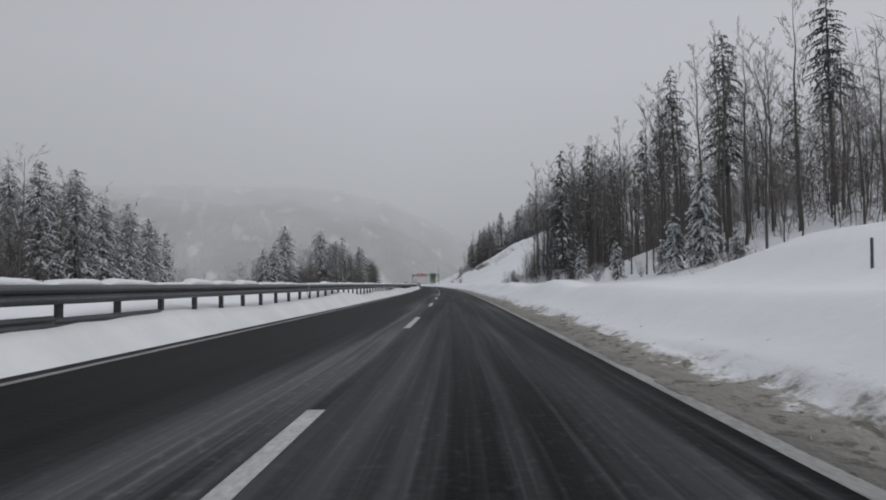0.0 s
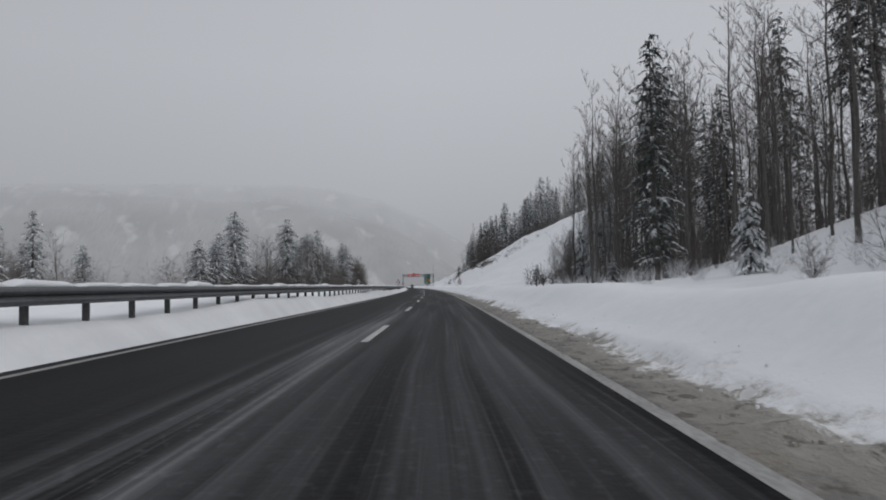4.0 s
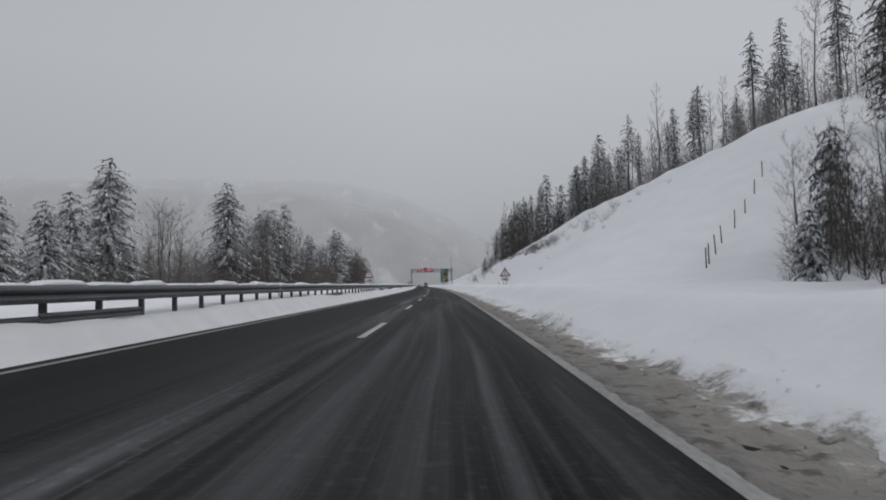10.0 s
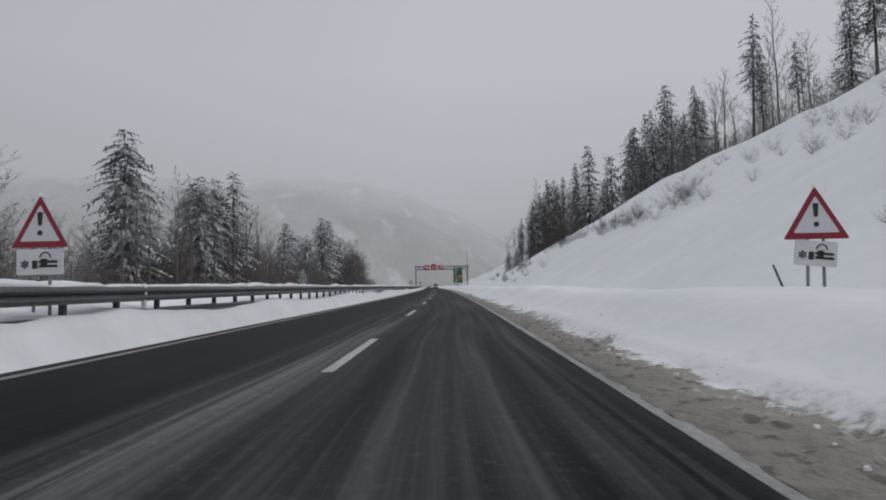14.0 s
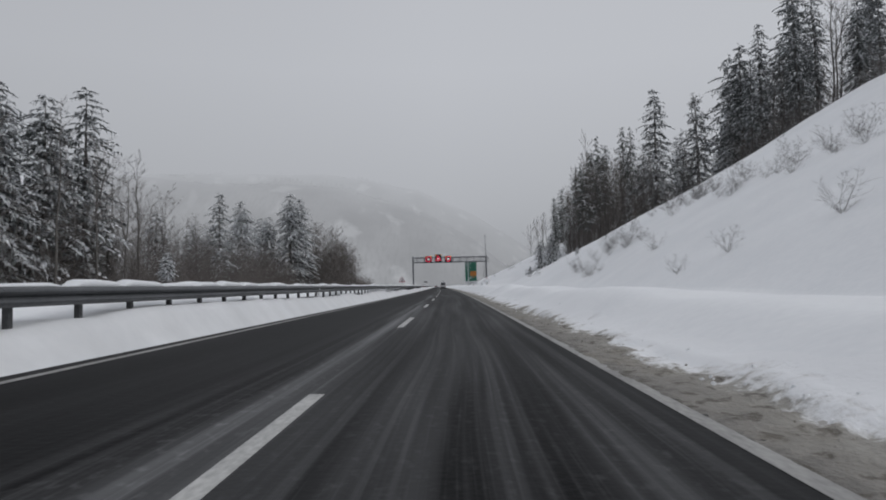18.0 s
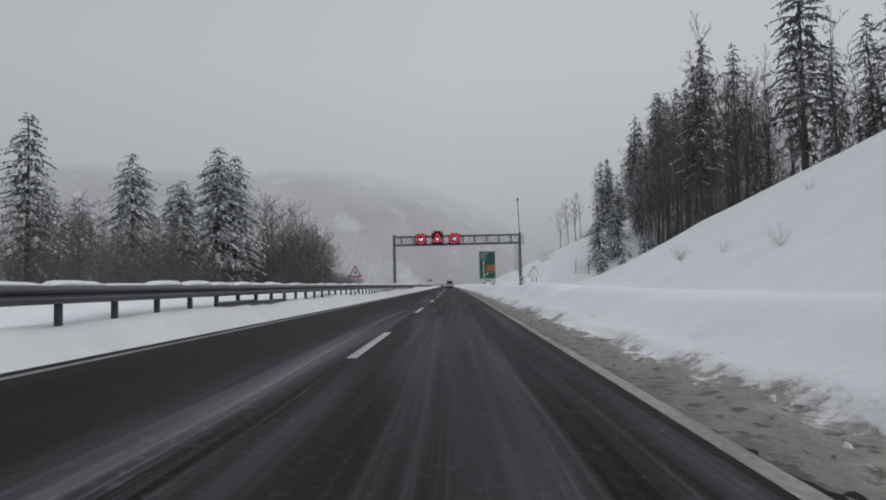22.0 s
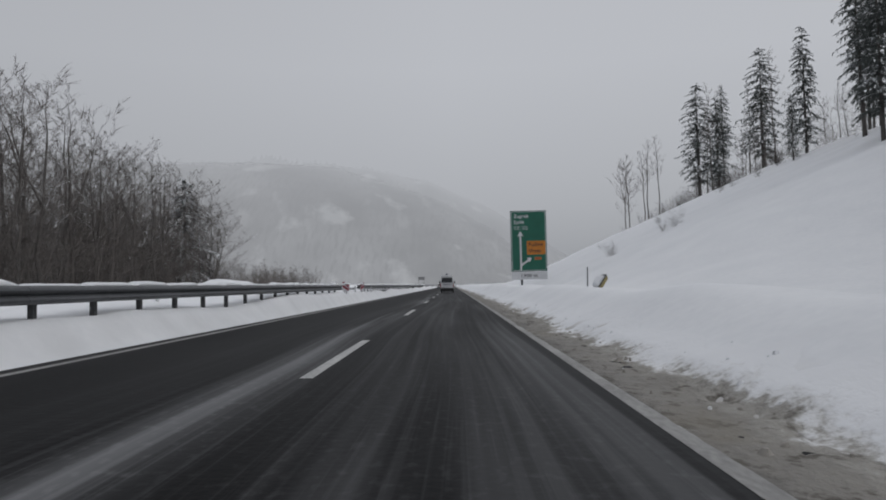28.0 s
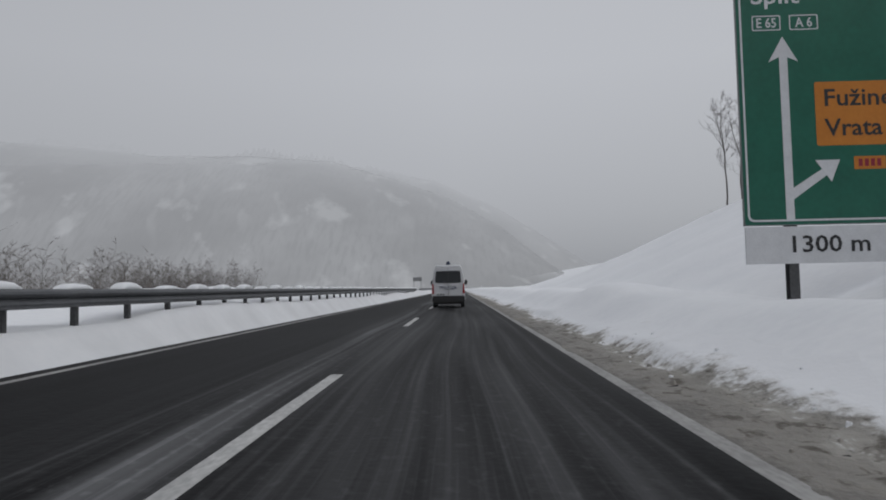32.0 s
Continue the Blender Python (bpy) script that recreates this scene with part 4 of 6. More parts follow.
def grow(key, x, s, top, group, wide=1.0):
    """The same, for a tree whose top stands at a known height."""
    return plant(key, x, s, (top - float(lie(x, s))) / TALL[key], group, wide=wide)


def near(x, s, d):
    return any(abs(x - a) < d and abs(s - b) < d for a, b in PLACED)


def wood(count, s0, s1, front, depth, mix, size, group, seed, gap=2.4, bias=1.3):
    """Scatters trees behind a front line; mix gives the kinds with their shares."""
    random.seed(seed)
    keys, share = list(mix), list(mix.values())
    made = 0
    for _ in range(count * 6):
        if made >= count:
            break
        s = random.uniform(s0, s1)
        x = front(s)
        x = x + math.copysign(depth * random.random() ** bias, x)
        if near(x, s, gap):
            continue
        plant(random.choices(keys, share)[0], x, s, random.uniform(*size), group, (random.uniform(-0.03, 0.03), random.uniform(-0.03, 0.03)))
        made += 1


def woodland(name, count, s0, s1, front, depth, mix, size, seed, label):
    """The depth of a wood, behind its edge: many trees in one mesh."""
    random.seed(seed)
    keys, share = list(mix), list(mix.values())
    mats, co, faces, slots, base = [BARK, TWIG, NEEDLE, FIR, FIRM_SNOW, HAZED_TWIG, HAZED_FIR], [], [], [], 0
    for _ in range(count):
        s = random.uniform(s0, s1)
        x = front(s)
        x = x + math.copysign(depth * random.random(), x)
        X, Y, _ = bent(x, s)
        z, a, k = float(lie(x, s)), random.uniform(0, 6.28), random.uniform(*size)
        turn = np.array([[math.cos(a), -math.sin(a), 0], [math.sin(a), math.cos(a), 0], [0, 0, 1]]) * k
        for m in KINDS[random.choices(keys, share)[0]][3]:
            if m.name not in FACES:
                v = np.empty(len(m.vertices) * 3)
                m.vertices.foreach_get("co", v)
                FACES[m.name] = (v.reshape(-1, 3), [tuple(p.vertices) for p in m.polygons], mats.index(m.materials[0]))
            v, f, slot = FACES[m.name]
            co.append(v @ turn.T + np.array([float(X), float(Y), z]))
            faces += [tuple(i + base for i in q) for q in f]
            slots += [slot] * len(f)
            base += len(v)
    me = bpy.data.meshes.new(name)
    me.from_pydata(np.concatenate(co).tolist(), [], faces)
    for m in mats:
        me.materials.append(m)
    me.polygons.foreach_set("material_index", slots)
    me.update()
    return tagged(new(name, me), label, "woodland", kind="stuff")


def thicket(name, count, s0, s1, front, depth, tall, seed, label, low=0.3, kit=SAPLINGS, mat=None):
    """Undergrowth: a mass of bushy saplings in one mesh."""
    r = random.Random(seed)
    co, faces, base = [], [], 0
    for _ in range(count):
        s = r.uniform(s0, s1)
        x = front(s)
        x = x + math.copysign(depth * r.random() ** 1.25, x)
        X, Y, _ = bent(x, s)
        v, f = r.choice(kit)
        a, k, w = r.uniform(0, 6.28), tall * (low + (1.1 - low) * r.random() ** 1.5), r.uniform(0.8, 1.35)
        ca, sa, lx, ly = math.cos(a) * w, math.sin(a) * w, r.uniform(-0.15, 0.15), r.uniform(-0.15, 0.15)
        co.append(v @ np.array([[ca, sa, 0], [-sa, ca, 0], [lx, ly, 1]]) * k + np.array([float(X), float(Y), float(lie(x, s)) - 0.1]))
        faces += [tuple(i + base for i in q) for q in f]
        base += len(v)
    me = bpy.data.meshes.new(name)
    me.from_pydata(np.concatenate(co).tolist(), [], faces)
    me.materials.append(mat or (TWIG if kit is SAPLINGS else BRUSHWOOD))
    me.update()
    return tagged(new(name, me), label, "undergrowth", kind="stuff")


BARE = {"bare0": 3, "bare1": 3, "bare2": 2, "bare3": 2, "bare5": 3, "spruce0": 1.4, "spruce1": 1.6, "spruce2": 1.0, "bare4": 2}
DARK = {"bare0": 2, "bare1": 2, "bare5": 2, "spruce0": 3, "spruce1": 2, "spruce2": 2, "bare4": 1}
DEEP = {"bare0": 3, "bare1": 3, "bare2": 2, "bare4": 3, "bare5": 2, "deep0": 2.5, "deep1": 2}

# wood beside the road at the start
G = "trees of the roadside wood"
f_one = lambda s: 20 + 2.5 * math.sin(s * 0.13) + 4 * float(step(170, 198, s)) - 3 * float(step(60, 20, s))
for k, x, s, top in (("bare3", 27.4, 65, 26), ("bare0", 32.7, 70.6, 27), ("spruce0", 33.6, 83.3, 31), ("spruce1", 40, 72, 33), ("bare3", 30, 60, 28), ("bare0", 26, 66, 25), ("bare3", 25.5, 76, 26), ("bare1", 24.5, 98, 25), ("bare0", 24, 108, 23), ("spruce3", 20.3, 121.6, 24.5), ("bare0", 27, 88, 27), ("bare3", 28.5, 92, 28), ("bare1", 29, 80, 29), ("bare5", 27, 70, 28),
                     ("spruce1", 37, 118, 31), ("bare3", 25, 141, 28), ("bare5", 27, 146, 27), ("bare1", 25.5, 135, 29), ("spruce1", 32, 150, 31), ("spruce0", 34, 160, 33), ("spruce2", 44, 213, 34), ("spruce0", 46, 200, 36), ("bare4", 24, 192.8, 11.2), ("bare4", 25, 191.5, 11.3), ("bare4", 26, 190, 12.7), ("bare2", 26, 187, 12.5), ("bare5", 30, 192.8, 20.5), ("spruce0", 34, 193.4, 27), ("spruce2", 31, 185.4, 21), ("spruce1", 30, 180.8, 25), ("bare4", 22, 183, 8.5), ("bare2", 25, 179.5, 11), ("bare4", 22, 172, 9), ("bare4", 23, 176, 9), ("bare4", 23, 186, 9), ("bare1", 27, 183, 19), ("spruce2", 36, 188, 26), ("bare3", 29, 176, 22), ("spruce0", 33, 174, 26)):
    grow(k, x, s, top, G)
for k, x, s, top in (("white0", 28.9, 170, 15.5), ("white0", 27, 176.5, 14), ("white1", 26, 167, 13.5), ("white0", 29.5, 181.5, 15), ("white1", 24.5, 158, 12)):
    grow(k, x, s, top, G, 1.15)
for k, x, s, top in (("young0", 22.9, 63.5, 11), ("young1", 21, 66, 7.5), ("young0", 24, 170, 10), ("young0", 28, 196, 12), ("young1", 19, 100, 6.5), ("young1", 18.5, 78, 5.5)):
    grow(k, x, s, top, "young firs at the wood's edge", 0.85)
wood(30, 45, 112, lambda s: f_one(s) + 2, 16, {"bare0": 4, "bare1": 4, "bare5": 3, "bare2": 3, "bare4": 3}, (0.5, 0.78), G, 1)
wood(34, 112, 165, f_one, 12, {"bare0": 4, "bare1": 4, "bare3": 4, "bare5": 3, "spruce2": 0.3}, (0.75, 1.05), G, 51)
wood(34, 108, 182, lambda s: f_one(s) + 11, 16, {"bare3": 4, "bare0": 3, "bare1": 3, "spruce0": 1.2, "spruce1": 1.2, "spruce2": 1}, (0.9, 1.2), G, 31)
woodland("wood_behind", 34, 30, 110, lambda s: 36.0, 26, DEEP, (0.45, 0.68), 21, "leafless and spruce woodland behind the roadside trees")
woodland("deep_wood", 44, 108, 205, lambda s: 40.0, 30, DEEP, (0.8, 1.1), 61, "deep spruce and leafless woodland up the rise")
thicket("undergrowth", 850, 40, 197, lambda s: f_one(s) + 2 + 6 * (s < 118), 34, 6.0, 2, "tangled leafless undergrowth between the trunks", 0.3, SCRUB)
thicket("wood_mass", 620, 42, 190, lambda s: f_one(s) + 9, 26, 13.5, 62, "mass of tall thin saplings filling the wood", 0.45, FINE)
random.seed(15)
for _ in range(46):
    s = random.uniform(56, 168)
    plant(random.choice(("laden0", "laden1", "laden1")), f_one(s) - random.uniform(-4, 5), s, random.uniform(0.7, 1.3), "snow-laden shrubs at the wood's foot")
for _ in range(30):
    plant(random.choice(("laden0", "laden1")), random.uniform(12.5, 18), random.uniform(100, 150), random.uniform(0.6, 1.0), "snow-laden shrubs at the wood's foot")
random.seed(5)
for _ in range(34):
    s = random.uniform(40, 197)
    plant(random.choice(("young1", "shrub2", "shrub1", "shrub2")), f_one(s) - random.uniform(-1, 3), s, random.uniform(0.6, 1.1), "young growth at the wood's edge")
thicket("corner_undergrowth", 420, 168, 196, lambda s: 22.5 + 0.08 * (s - 168), 12, 6.0, 44, "fine leafless undergrowth at the wood's corner")
# trees along the crest of the first hill
G = "trees on the hilltop"
f_two = lambda s: 47 + 1.5 * math.sin(s * 0.2) - 10 * float(step(386, 405, s))
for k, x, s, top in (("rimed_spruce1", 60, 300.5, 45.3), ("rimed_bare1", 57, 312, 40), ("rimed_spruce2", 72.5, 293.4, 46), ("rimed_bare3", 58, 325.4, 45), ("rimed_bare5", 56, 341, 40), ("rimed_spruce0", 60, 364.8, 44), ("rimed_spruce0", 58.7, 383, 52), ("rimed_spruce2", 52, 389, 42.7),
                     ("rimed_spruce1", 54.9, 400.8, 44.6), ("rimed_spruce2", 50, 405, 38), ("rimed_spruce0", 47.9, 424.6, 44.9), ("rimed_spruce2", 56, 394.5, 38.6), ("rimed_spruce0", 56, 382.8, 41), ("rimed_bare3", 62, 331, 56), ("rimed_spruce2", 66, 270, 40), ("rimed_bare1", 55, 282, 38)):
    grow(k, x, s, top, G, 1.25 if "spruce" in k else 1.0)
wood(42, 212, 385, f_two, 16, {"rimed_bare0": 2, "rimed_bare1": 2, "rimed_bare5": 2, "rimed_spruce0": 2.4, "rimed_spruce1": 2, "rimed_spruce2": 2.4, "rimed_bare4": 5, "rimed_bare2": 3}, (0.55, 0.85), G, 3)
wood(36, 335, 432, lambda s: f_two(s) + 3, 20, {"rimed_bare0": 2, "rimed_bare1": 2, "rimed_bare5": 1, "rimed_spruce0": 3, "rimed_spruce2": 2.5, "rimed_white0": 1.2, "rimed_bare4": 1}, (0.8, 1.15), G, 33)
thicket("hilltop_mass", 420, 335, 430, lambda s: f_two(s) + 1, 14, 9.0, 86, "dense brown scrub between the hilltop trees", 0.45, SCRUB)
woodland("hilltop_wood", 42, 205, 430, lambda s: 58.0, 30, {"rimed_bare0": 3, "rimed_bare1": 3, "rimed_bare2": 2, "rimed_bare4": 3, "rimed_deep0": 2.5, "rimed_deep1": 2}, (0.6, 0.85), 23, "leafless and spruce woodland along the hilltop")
thicket("hilltop_undergrowth", 760, 205, 430, f_two, 14, 6.5, 4, "leafless scrub along the hilltop", 0.3, BRUSH, HAZED_BRUSH)
# trees past the access road, and on the second hill
G = "trees behind the access road"
for k, x, s, top in (("spruce2", 30, 456, 20.5), ("white0", 34, 457, 22), ("bare3", 32.9, 451.9, 27), ("bare1", 36, 446, 28), ("spruce2", 33, 476, 27), ("spruce0", 56.6, 484.7, 50), ("spruce1", 50, 499, 46), ("spruce0", 52, 488, 45), ("bare3", 50, 453, 36), ("bare0", 44, 440, 35), ("bare3", 45, 420, 29), ("bare1", 36, 447, 30), ("bare5", 33, 440, 28),
                     ("bare1", 38, 432, 31), ("bare3", 31, 425, 27), ("young0", 16.8, 409.8, 4.8), ("young0", 19.4, 410.9, 4.2), ("young0", 22.5, 412.6, 6.5), ("young0", 29.1, 445.2, 5.9), ("young1", 26, 420, 3.0), ("young0", 30, 436, 8), ("bare5", 29, 421, 26), ("bare3", 32, 427, 30), ("bare1", 30, 432, 29), ("bare0", 33, 418, 27), ("spruce3", 50, 520, 36.5), ("spruce0", 52, 554, 38)):
    grow(k, x, s, top, G)
for k, x, s, top in (("white1", 24.5, 447.3, 12.5), ("white1", 27.5, 448.5, 14)):
    grow(k, x, s, top, G, 1.45)
wood(34, 403, 450, lambda s: 26 + 0.1 * (s - 403), 26, {"bare0": 3, "bare1": 3, "bare3": 3, "bare5": 2, "bare2": 2, "spruce1": 0.7}, (0.85, 1.2), G, 6)
wood(20, 450, 500, lambda s: 28 + 0.35 * (s - 450), 24, {**DARK, "white1": 1.0}, (0.8, 1.15), G, 36)
thicket("slope_undergrowth", 620, 401, 496, lambda s: 26.5 + 0.1 * max(0, s - 403) + 0.2 * max(0, s - 450), 30, 8.0, 26, "leafless scrub and saplings behind the access road", 0.3, SCRUB)
thicket("slope_mass", 520, 402, 498, lambda s: 29 + 0.08 * max(0, s - 403) + 0.25 * max(0, s - 450), 24, 13.0, 66, "mass of thin saplings filling the wood on the slope", 0.45, FINE)
G = "trees on the second hill"
for k, x, s, top in (("spruce3", 45.4, 514.6, 25.5), ("bare3", 45.3, 542, 35.7), ("bare1", 49.4, 528, 36.5), ("bare5", 63, 568, 42.6), ("bare5", 57, 516, 44), ("bare1", 53, 508, 44), ("spruce2", 54, 512, 38),
                     ("bare0", 46, 601, 34), ("bare1", 46, 575, 33.4), ("bare1", 45.5, 582, 34), ("bare1", 47, 590, 33), ("bare2", 39.6, 579, 29), ("bare5", 51, 560, 36)):
    grow(k, x, s, top, G)
for k, x, s, top in (("spruce2", 52, 567, 42.2), ("spruce2", 56.3, 547, 42.7), ("spruce3", 47, 544, 33)):
    grow(k, x, s, top, G, 1.3)
wood(26, 505, 680, lambda s: 50, 16, {"bare4": 3, "bare2": 2, "bare5": 2, "spruce2": 1}, (0.4, 0.7), G, 7)
thicket("second_hill_undergrowth", 320, 505, 680, lambda s: 49, 12, 4.0, 27, "leafless scrub along the second hill", 0.3, BRUSH)
# woods beyond the median
G = "trees of the wood beyond the median"
f_left = lambda s: float(np.interp(s, (236, 270, 315, 351, 453, 476, 520, 585), (-60, -56, -48, -43, -41, -34, -34, -36)))
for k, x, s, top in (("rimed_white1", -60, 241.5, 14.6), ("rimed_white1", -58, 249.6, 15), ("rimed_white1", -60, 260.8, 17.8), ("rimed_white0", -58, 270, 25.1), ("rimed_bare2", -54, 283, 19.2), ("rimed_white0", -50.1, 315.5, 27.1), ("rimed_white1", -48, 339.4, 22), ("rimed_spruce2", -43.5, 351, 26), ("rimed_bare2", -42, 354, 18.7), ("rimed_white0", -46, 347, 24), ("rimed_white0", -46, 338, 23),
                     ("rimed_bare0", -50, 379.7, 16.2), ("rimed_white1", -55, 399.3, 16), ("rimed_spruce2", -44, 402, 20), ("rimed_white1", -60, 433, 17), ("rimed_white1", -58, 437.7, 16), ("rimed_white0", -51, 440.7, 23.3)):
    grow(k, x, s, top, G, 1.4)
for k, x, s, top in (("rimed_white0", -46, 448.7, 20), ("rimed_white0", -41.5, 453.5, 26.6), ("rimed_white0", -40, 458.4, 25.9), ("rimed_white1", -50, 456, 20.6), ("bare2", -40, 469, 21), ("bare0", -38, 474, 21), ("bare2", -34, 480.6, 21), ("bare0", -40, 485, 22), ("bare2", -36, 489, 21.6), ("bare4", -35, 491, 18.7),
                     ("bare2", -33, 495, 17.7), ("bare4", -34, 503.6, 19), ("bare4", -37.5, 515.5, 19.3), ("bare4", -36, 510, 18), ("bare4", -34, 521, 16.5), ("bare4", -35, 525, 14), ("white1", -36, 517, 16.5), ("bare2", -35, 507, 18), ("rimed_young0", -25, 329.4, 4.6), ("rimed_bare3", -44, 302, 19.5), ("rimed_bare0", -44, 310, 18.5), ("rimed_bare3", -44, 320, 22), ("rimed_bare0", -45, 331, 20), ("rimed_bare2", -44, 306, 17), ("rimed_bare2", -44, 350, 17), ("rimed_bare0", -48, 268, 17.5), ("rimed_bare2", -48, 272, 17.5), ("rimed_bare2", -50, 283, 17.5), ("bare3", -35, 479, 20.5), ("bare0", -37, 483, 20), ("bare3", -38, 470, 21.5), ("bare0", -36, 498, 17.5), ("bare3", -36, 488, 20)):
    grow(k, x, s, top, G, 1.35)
for k, x, s, top in (("bare3", -40, 338, 21.5), ("bare0", -39, 345, 19), ("bare3", -39.5, 357, 20), ("bare2", -38.5, 362, 16), ("bare0", -40.5, 329, 20), ("bare2", -39, 352, 17), ("bare3", -41, 320, 21), ("bare2", -41, 313, 17)):
    grow(k, x, s, top, G, 1.15)
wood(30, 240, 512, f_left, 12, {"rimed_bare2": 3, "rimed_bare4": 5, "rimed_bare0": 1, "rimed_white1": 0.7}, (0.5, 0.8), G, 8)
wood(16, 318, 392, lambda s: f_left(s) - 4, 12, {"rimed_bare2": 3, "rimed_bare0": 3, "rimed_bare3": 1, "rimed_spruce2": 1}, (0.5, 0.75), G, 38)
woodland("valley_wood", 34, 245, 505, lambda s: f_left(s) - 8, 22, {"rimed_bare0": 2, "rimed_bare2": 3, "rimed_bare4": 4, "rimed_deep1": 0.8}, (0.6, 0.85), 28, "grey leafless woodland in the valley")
thicket("valley_undergrowth", 650, 238, 508, lambda s: f_left(s) + 1, 20, 9.5, 9, "grey leafless undergrowth at the wood's foot", 0.35, FINE, HAZED_BRUSH)
thicket("valley_mass", 620, 236, 462, lambda s: f_left(s) + 2, 10, 11.5, 76, "dense brown saplings filling the front of the wood", 0.5, SCRUB)
thicket("valley_edge", 560, 462, 524, lambda s: f_left(s) + 1.5, 14, 14.0, 40, "dense leafless saplings at the end of the wood", 0.3, FINE)
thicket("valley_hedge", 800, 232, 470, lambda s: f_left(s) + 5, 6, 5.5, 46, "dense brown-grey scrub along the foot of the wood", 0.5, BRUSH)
thicket("valley_thicket", 300, 312, 358, lambda s: f_left(s) + 1, 10, 13.0, 87, "dense dark saplings between the firs", 0.5, FINE)
thicket("end_thicket", 220, 480, 520, lambda s: f_left(s) - 2.5, 9, 13.0, 88, "dense dark saplings where the wood ends", 0.5, FINE)
thicket("valley_scrub", 420, 520, 600, lambda s: f_left(s) + 2, 12, 5.0, 39, "low leafless scrub beyond the end of the wood", 0.4, BRUSH)
G = "trees of the wood across the fields"
f_far = lambda s: float(np.interp(s, (60, 110, 150, 205, 280, 341), (-46, -57, -67, -82, -98, -130)))
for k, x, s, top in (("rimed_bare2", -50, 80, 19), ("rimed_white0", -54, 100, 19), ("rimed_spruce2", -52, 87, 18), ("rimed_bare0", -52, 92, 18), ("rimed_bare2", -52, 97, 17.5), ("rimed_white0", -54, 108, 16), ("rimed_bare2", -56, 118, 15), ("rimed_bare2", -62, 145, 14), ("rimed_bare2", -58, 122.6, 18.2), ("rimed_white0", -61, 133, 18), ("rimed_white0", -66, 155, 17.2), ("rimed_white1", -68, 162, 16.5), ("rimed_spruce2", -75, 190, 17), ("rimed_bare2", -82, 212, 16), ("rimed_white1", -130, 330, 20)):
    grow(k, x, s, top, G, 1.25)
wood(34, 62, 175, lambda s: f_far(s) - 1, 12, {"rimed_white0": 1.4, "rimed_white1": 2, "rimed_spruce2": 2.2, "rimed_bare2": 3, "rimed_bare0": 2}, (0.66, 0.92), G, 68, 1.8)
woodland("field_wood", 22, 70, 330, lambda s: f_far(s) - 8, 24, {"bare0": 2, "bare2": 3, "bare4": 4, "deep1": 1.6}, (0.75, 1.1), 29, "grey leafless woodland across the fields")
thicket("field_undergrowth", 620, 62, 335, f_far, 26, 12.0, 11, "grey leafless undergrowth at the wood's foot", 0.35, FINE)
thicket("field_edge", 560, 66, 215, f_far, 12, 13.0, 45, "grey saplings along the field's edge", 0.5, FINE)
# shrubs on the bare slopes
def bush(x, s, high, group):
    key = "shrub0" if high < 1.5 else "shrub1" if high < 2.8 else "shrub2"
    plant(key, x, s, high / TALL[key], group, wide=1.3)


random.seed(12)
G = "shrubs on the snowy slope"
for x, s, high in ((10.7, 329.4, 1.2), (10.5, 327.7, 1.2), (10.2, 325.7, 1.1), (12.1, 328.6, 0.9), (10.5, 324.5, 0.8), (11.7, 325.2, 0.9), (13.3, 327.1, 2.3), (12.9, 326.4, 1.6), (12.5, 324.2, 1.0), (9.7, 319.0, 1.1),
                   (9.5, 319.3, 0.7), (9.7, 317.6, 1.0), (9.7, 318.3, 0.7), (10.1, 317.0, 0.8), (13.6, 322.6, 2.5), (13.2, 321.8, 1.5), (14.5, 325.6, 0.5), (11.4, 360.8, 0.6), (18.4, 367.2, 0.6), (19.1, 353.2, 0.6),
                   (14.1, 320.9, 1.5), (14.2, 329.4, 1.3), (10.1, 294.7, 1.1), (8.9, 296.9, 0.9), (10.9, 354.7, 0.8), (19.0, 226.2, 0.6), (29.3, 261.3, 1.9), (29.5, 259.2, 1.5), (26.5, 262.4, 1.4), (26.0, 265.8, 1.3),
                   (21.9, 247.3, 0.9), (19.5, 250.7, 1.0), (18.5, 256.4, 1.9), (18.0, 258.6, 2.0), (17.6, 260.0, 2.0), (16.2, 260.4, 1.4), (11.3, 224.9, 0.5), (13.3, 231.8, 0.4), (11.7, 290.0, 1.4), (11.2, 307.9, 1.3), (11.1, 365.5, 0.9), (11.5, 366.7, 0.7)):
    bush(x, s, high, G)
for _ in range(62):
    s = random.uniform(262, 334)
    bush(19.6 + random.gauss(0, 0.9), s, random.uniform(0.9, 2.1), G)
for _ in range(30):
    s = random.uniform(236, 300)
    bush(random.uniform(21, 33), s, random.uniform(0.6, 1.5), G)
plant("young1", 14.9, 350.3, 0.28, "young firs at the wood's edge")
for _ in range(26):
    s = random.uniform(520, 585)
    bush(48 + random.gauss(0, 2), s, random.uniform(1.4, 3.6), "shrubs on the second hill")
for x, s, high in ((15.5, 490.7, 1.5), (21.7, 490.4, 2.1), (18.2, 507.8, 0.8), (20.7, 491.1, 1.8), (15.9, 491.6, 1.5), (43, 533, 1.5)):
    bush(x, s, high, "shrubs on the second hill")
for _ in range(6):
    s = random.uniform(500, 600)
    plant(random.choice(("shrub0", "shrub1")), random.uniform(24, 50), s, random.uniform(0.5, 1.0), "shrubs on the second hill")

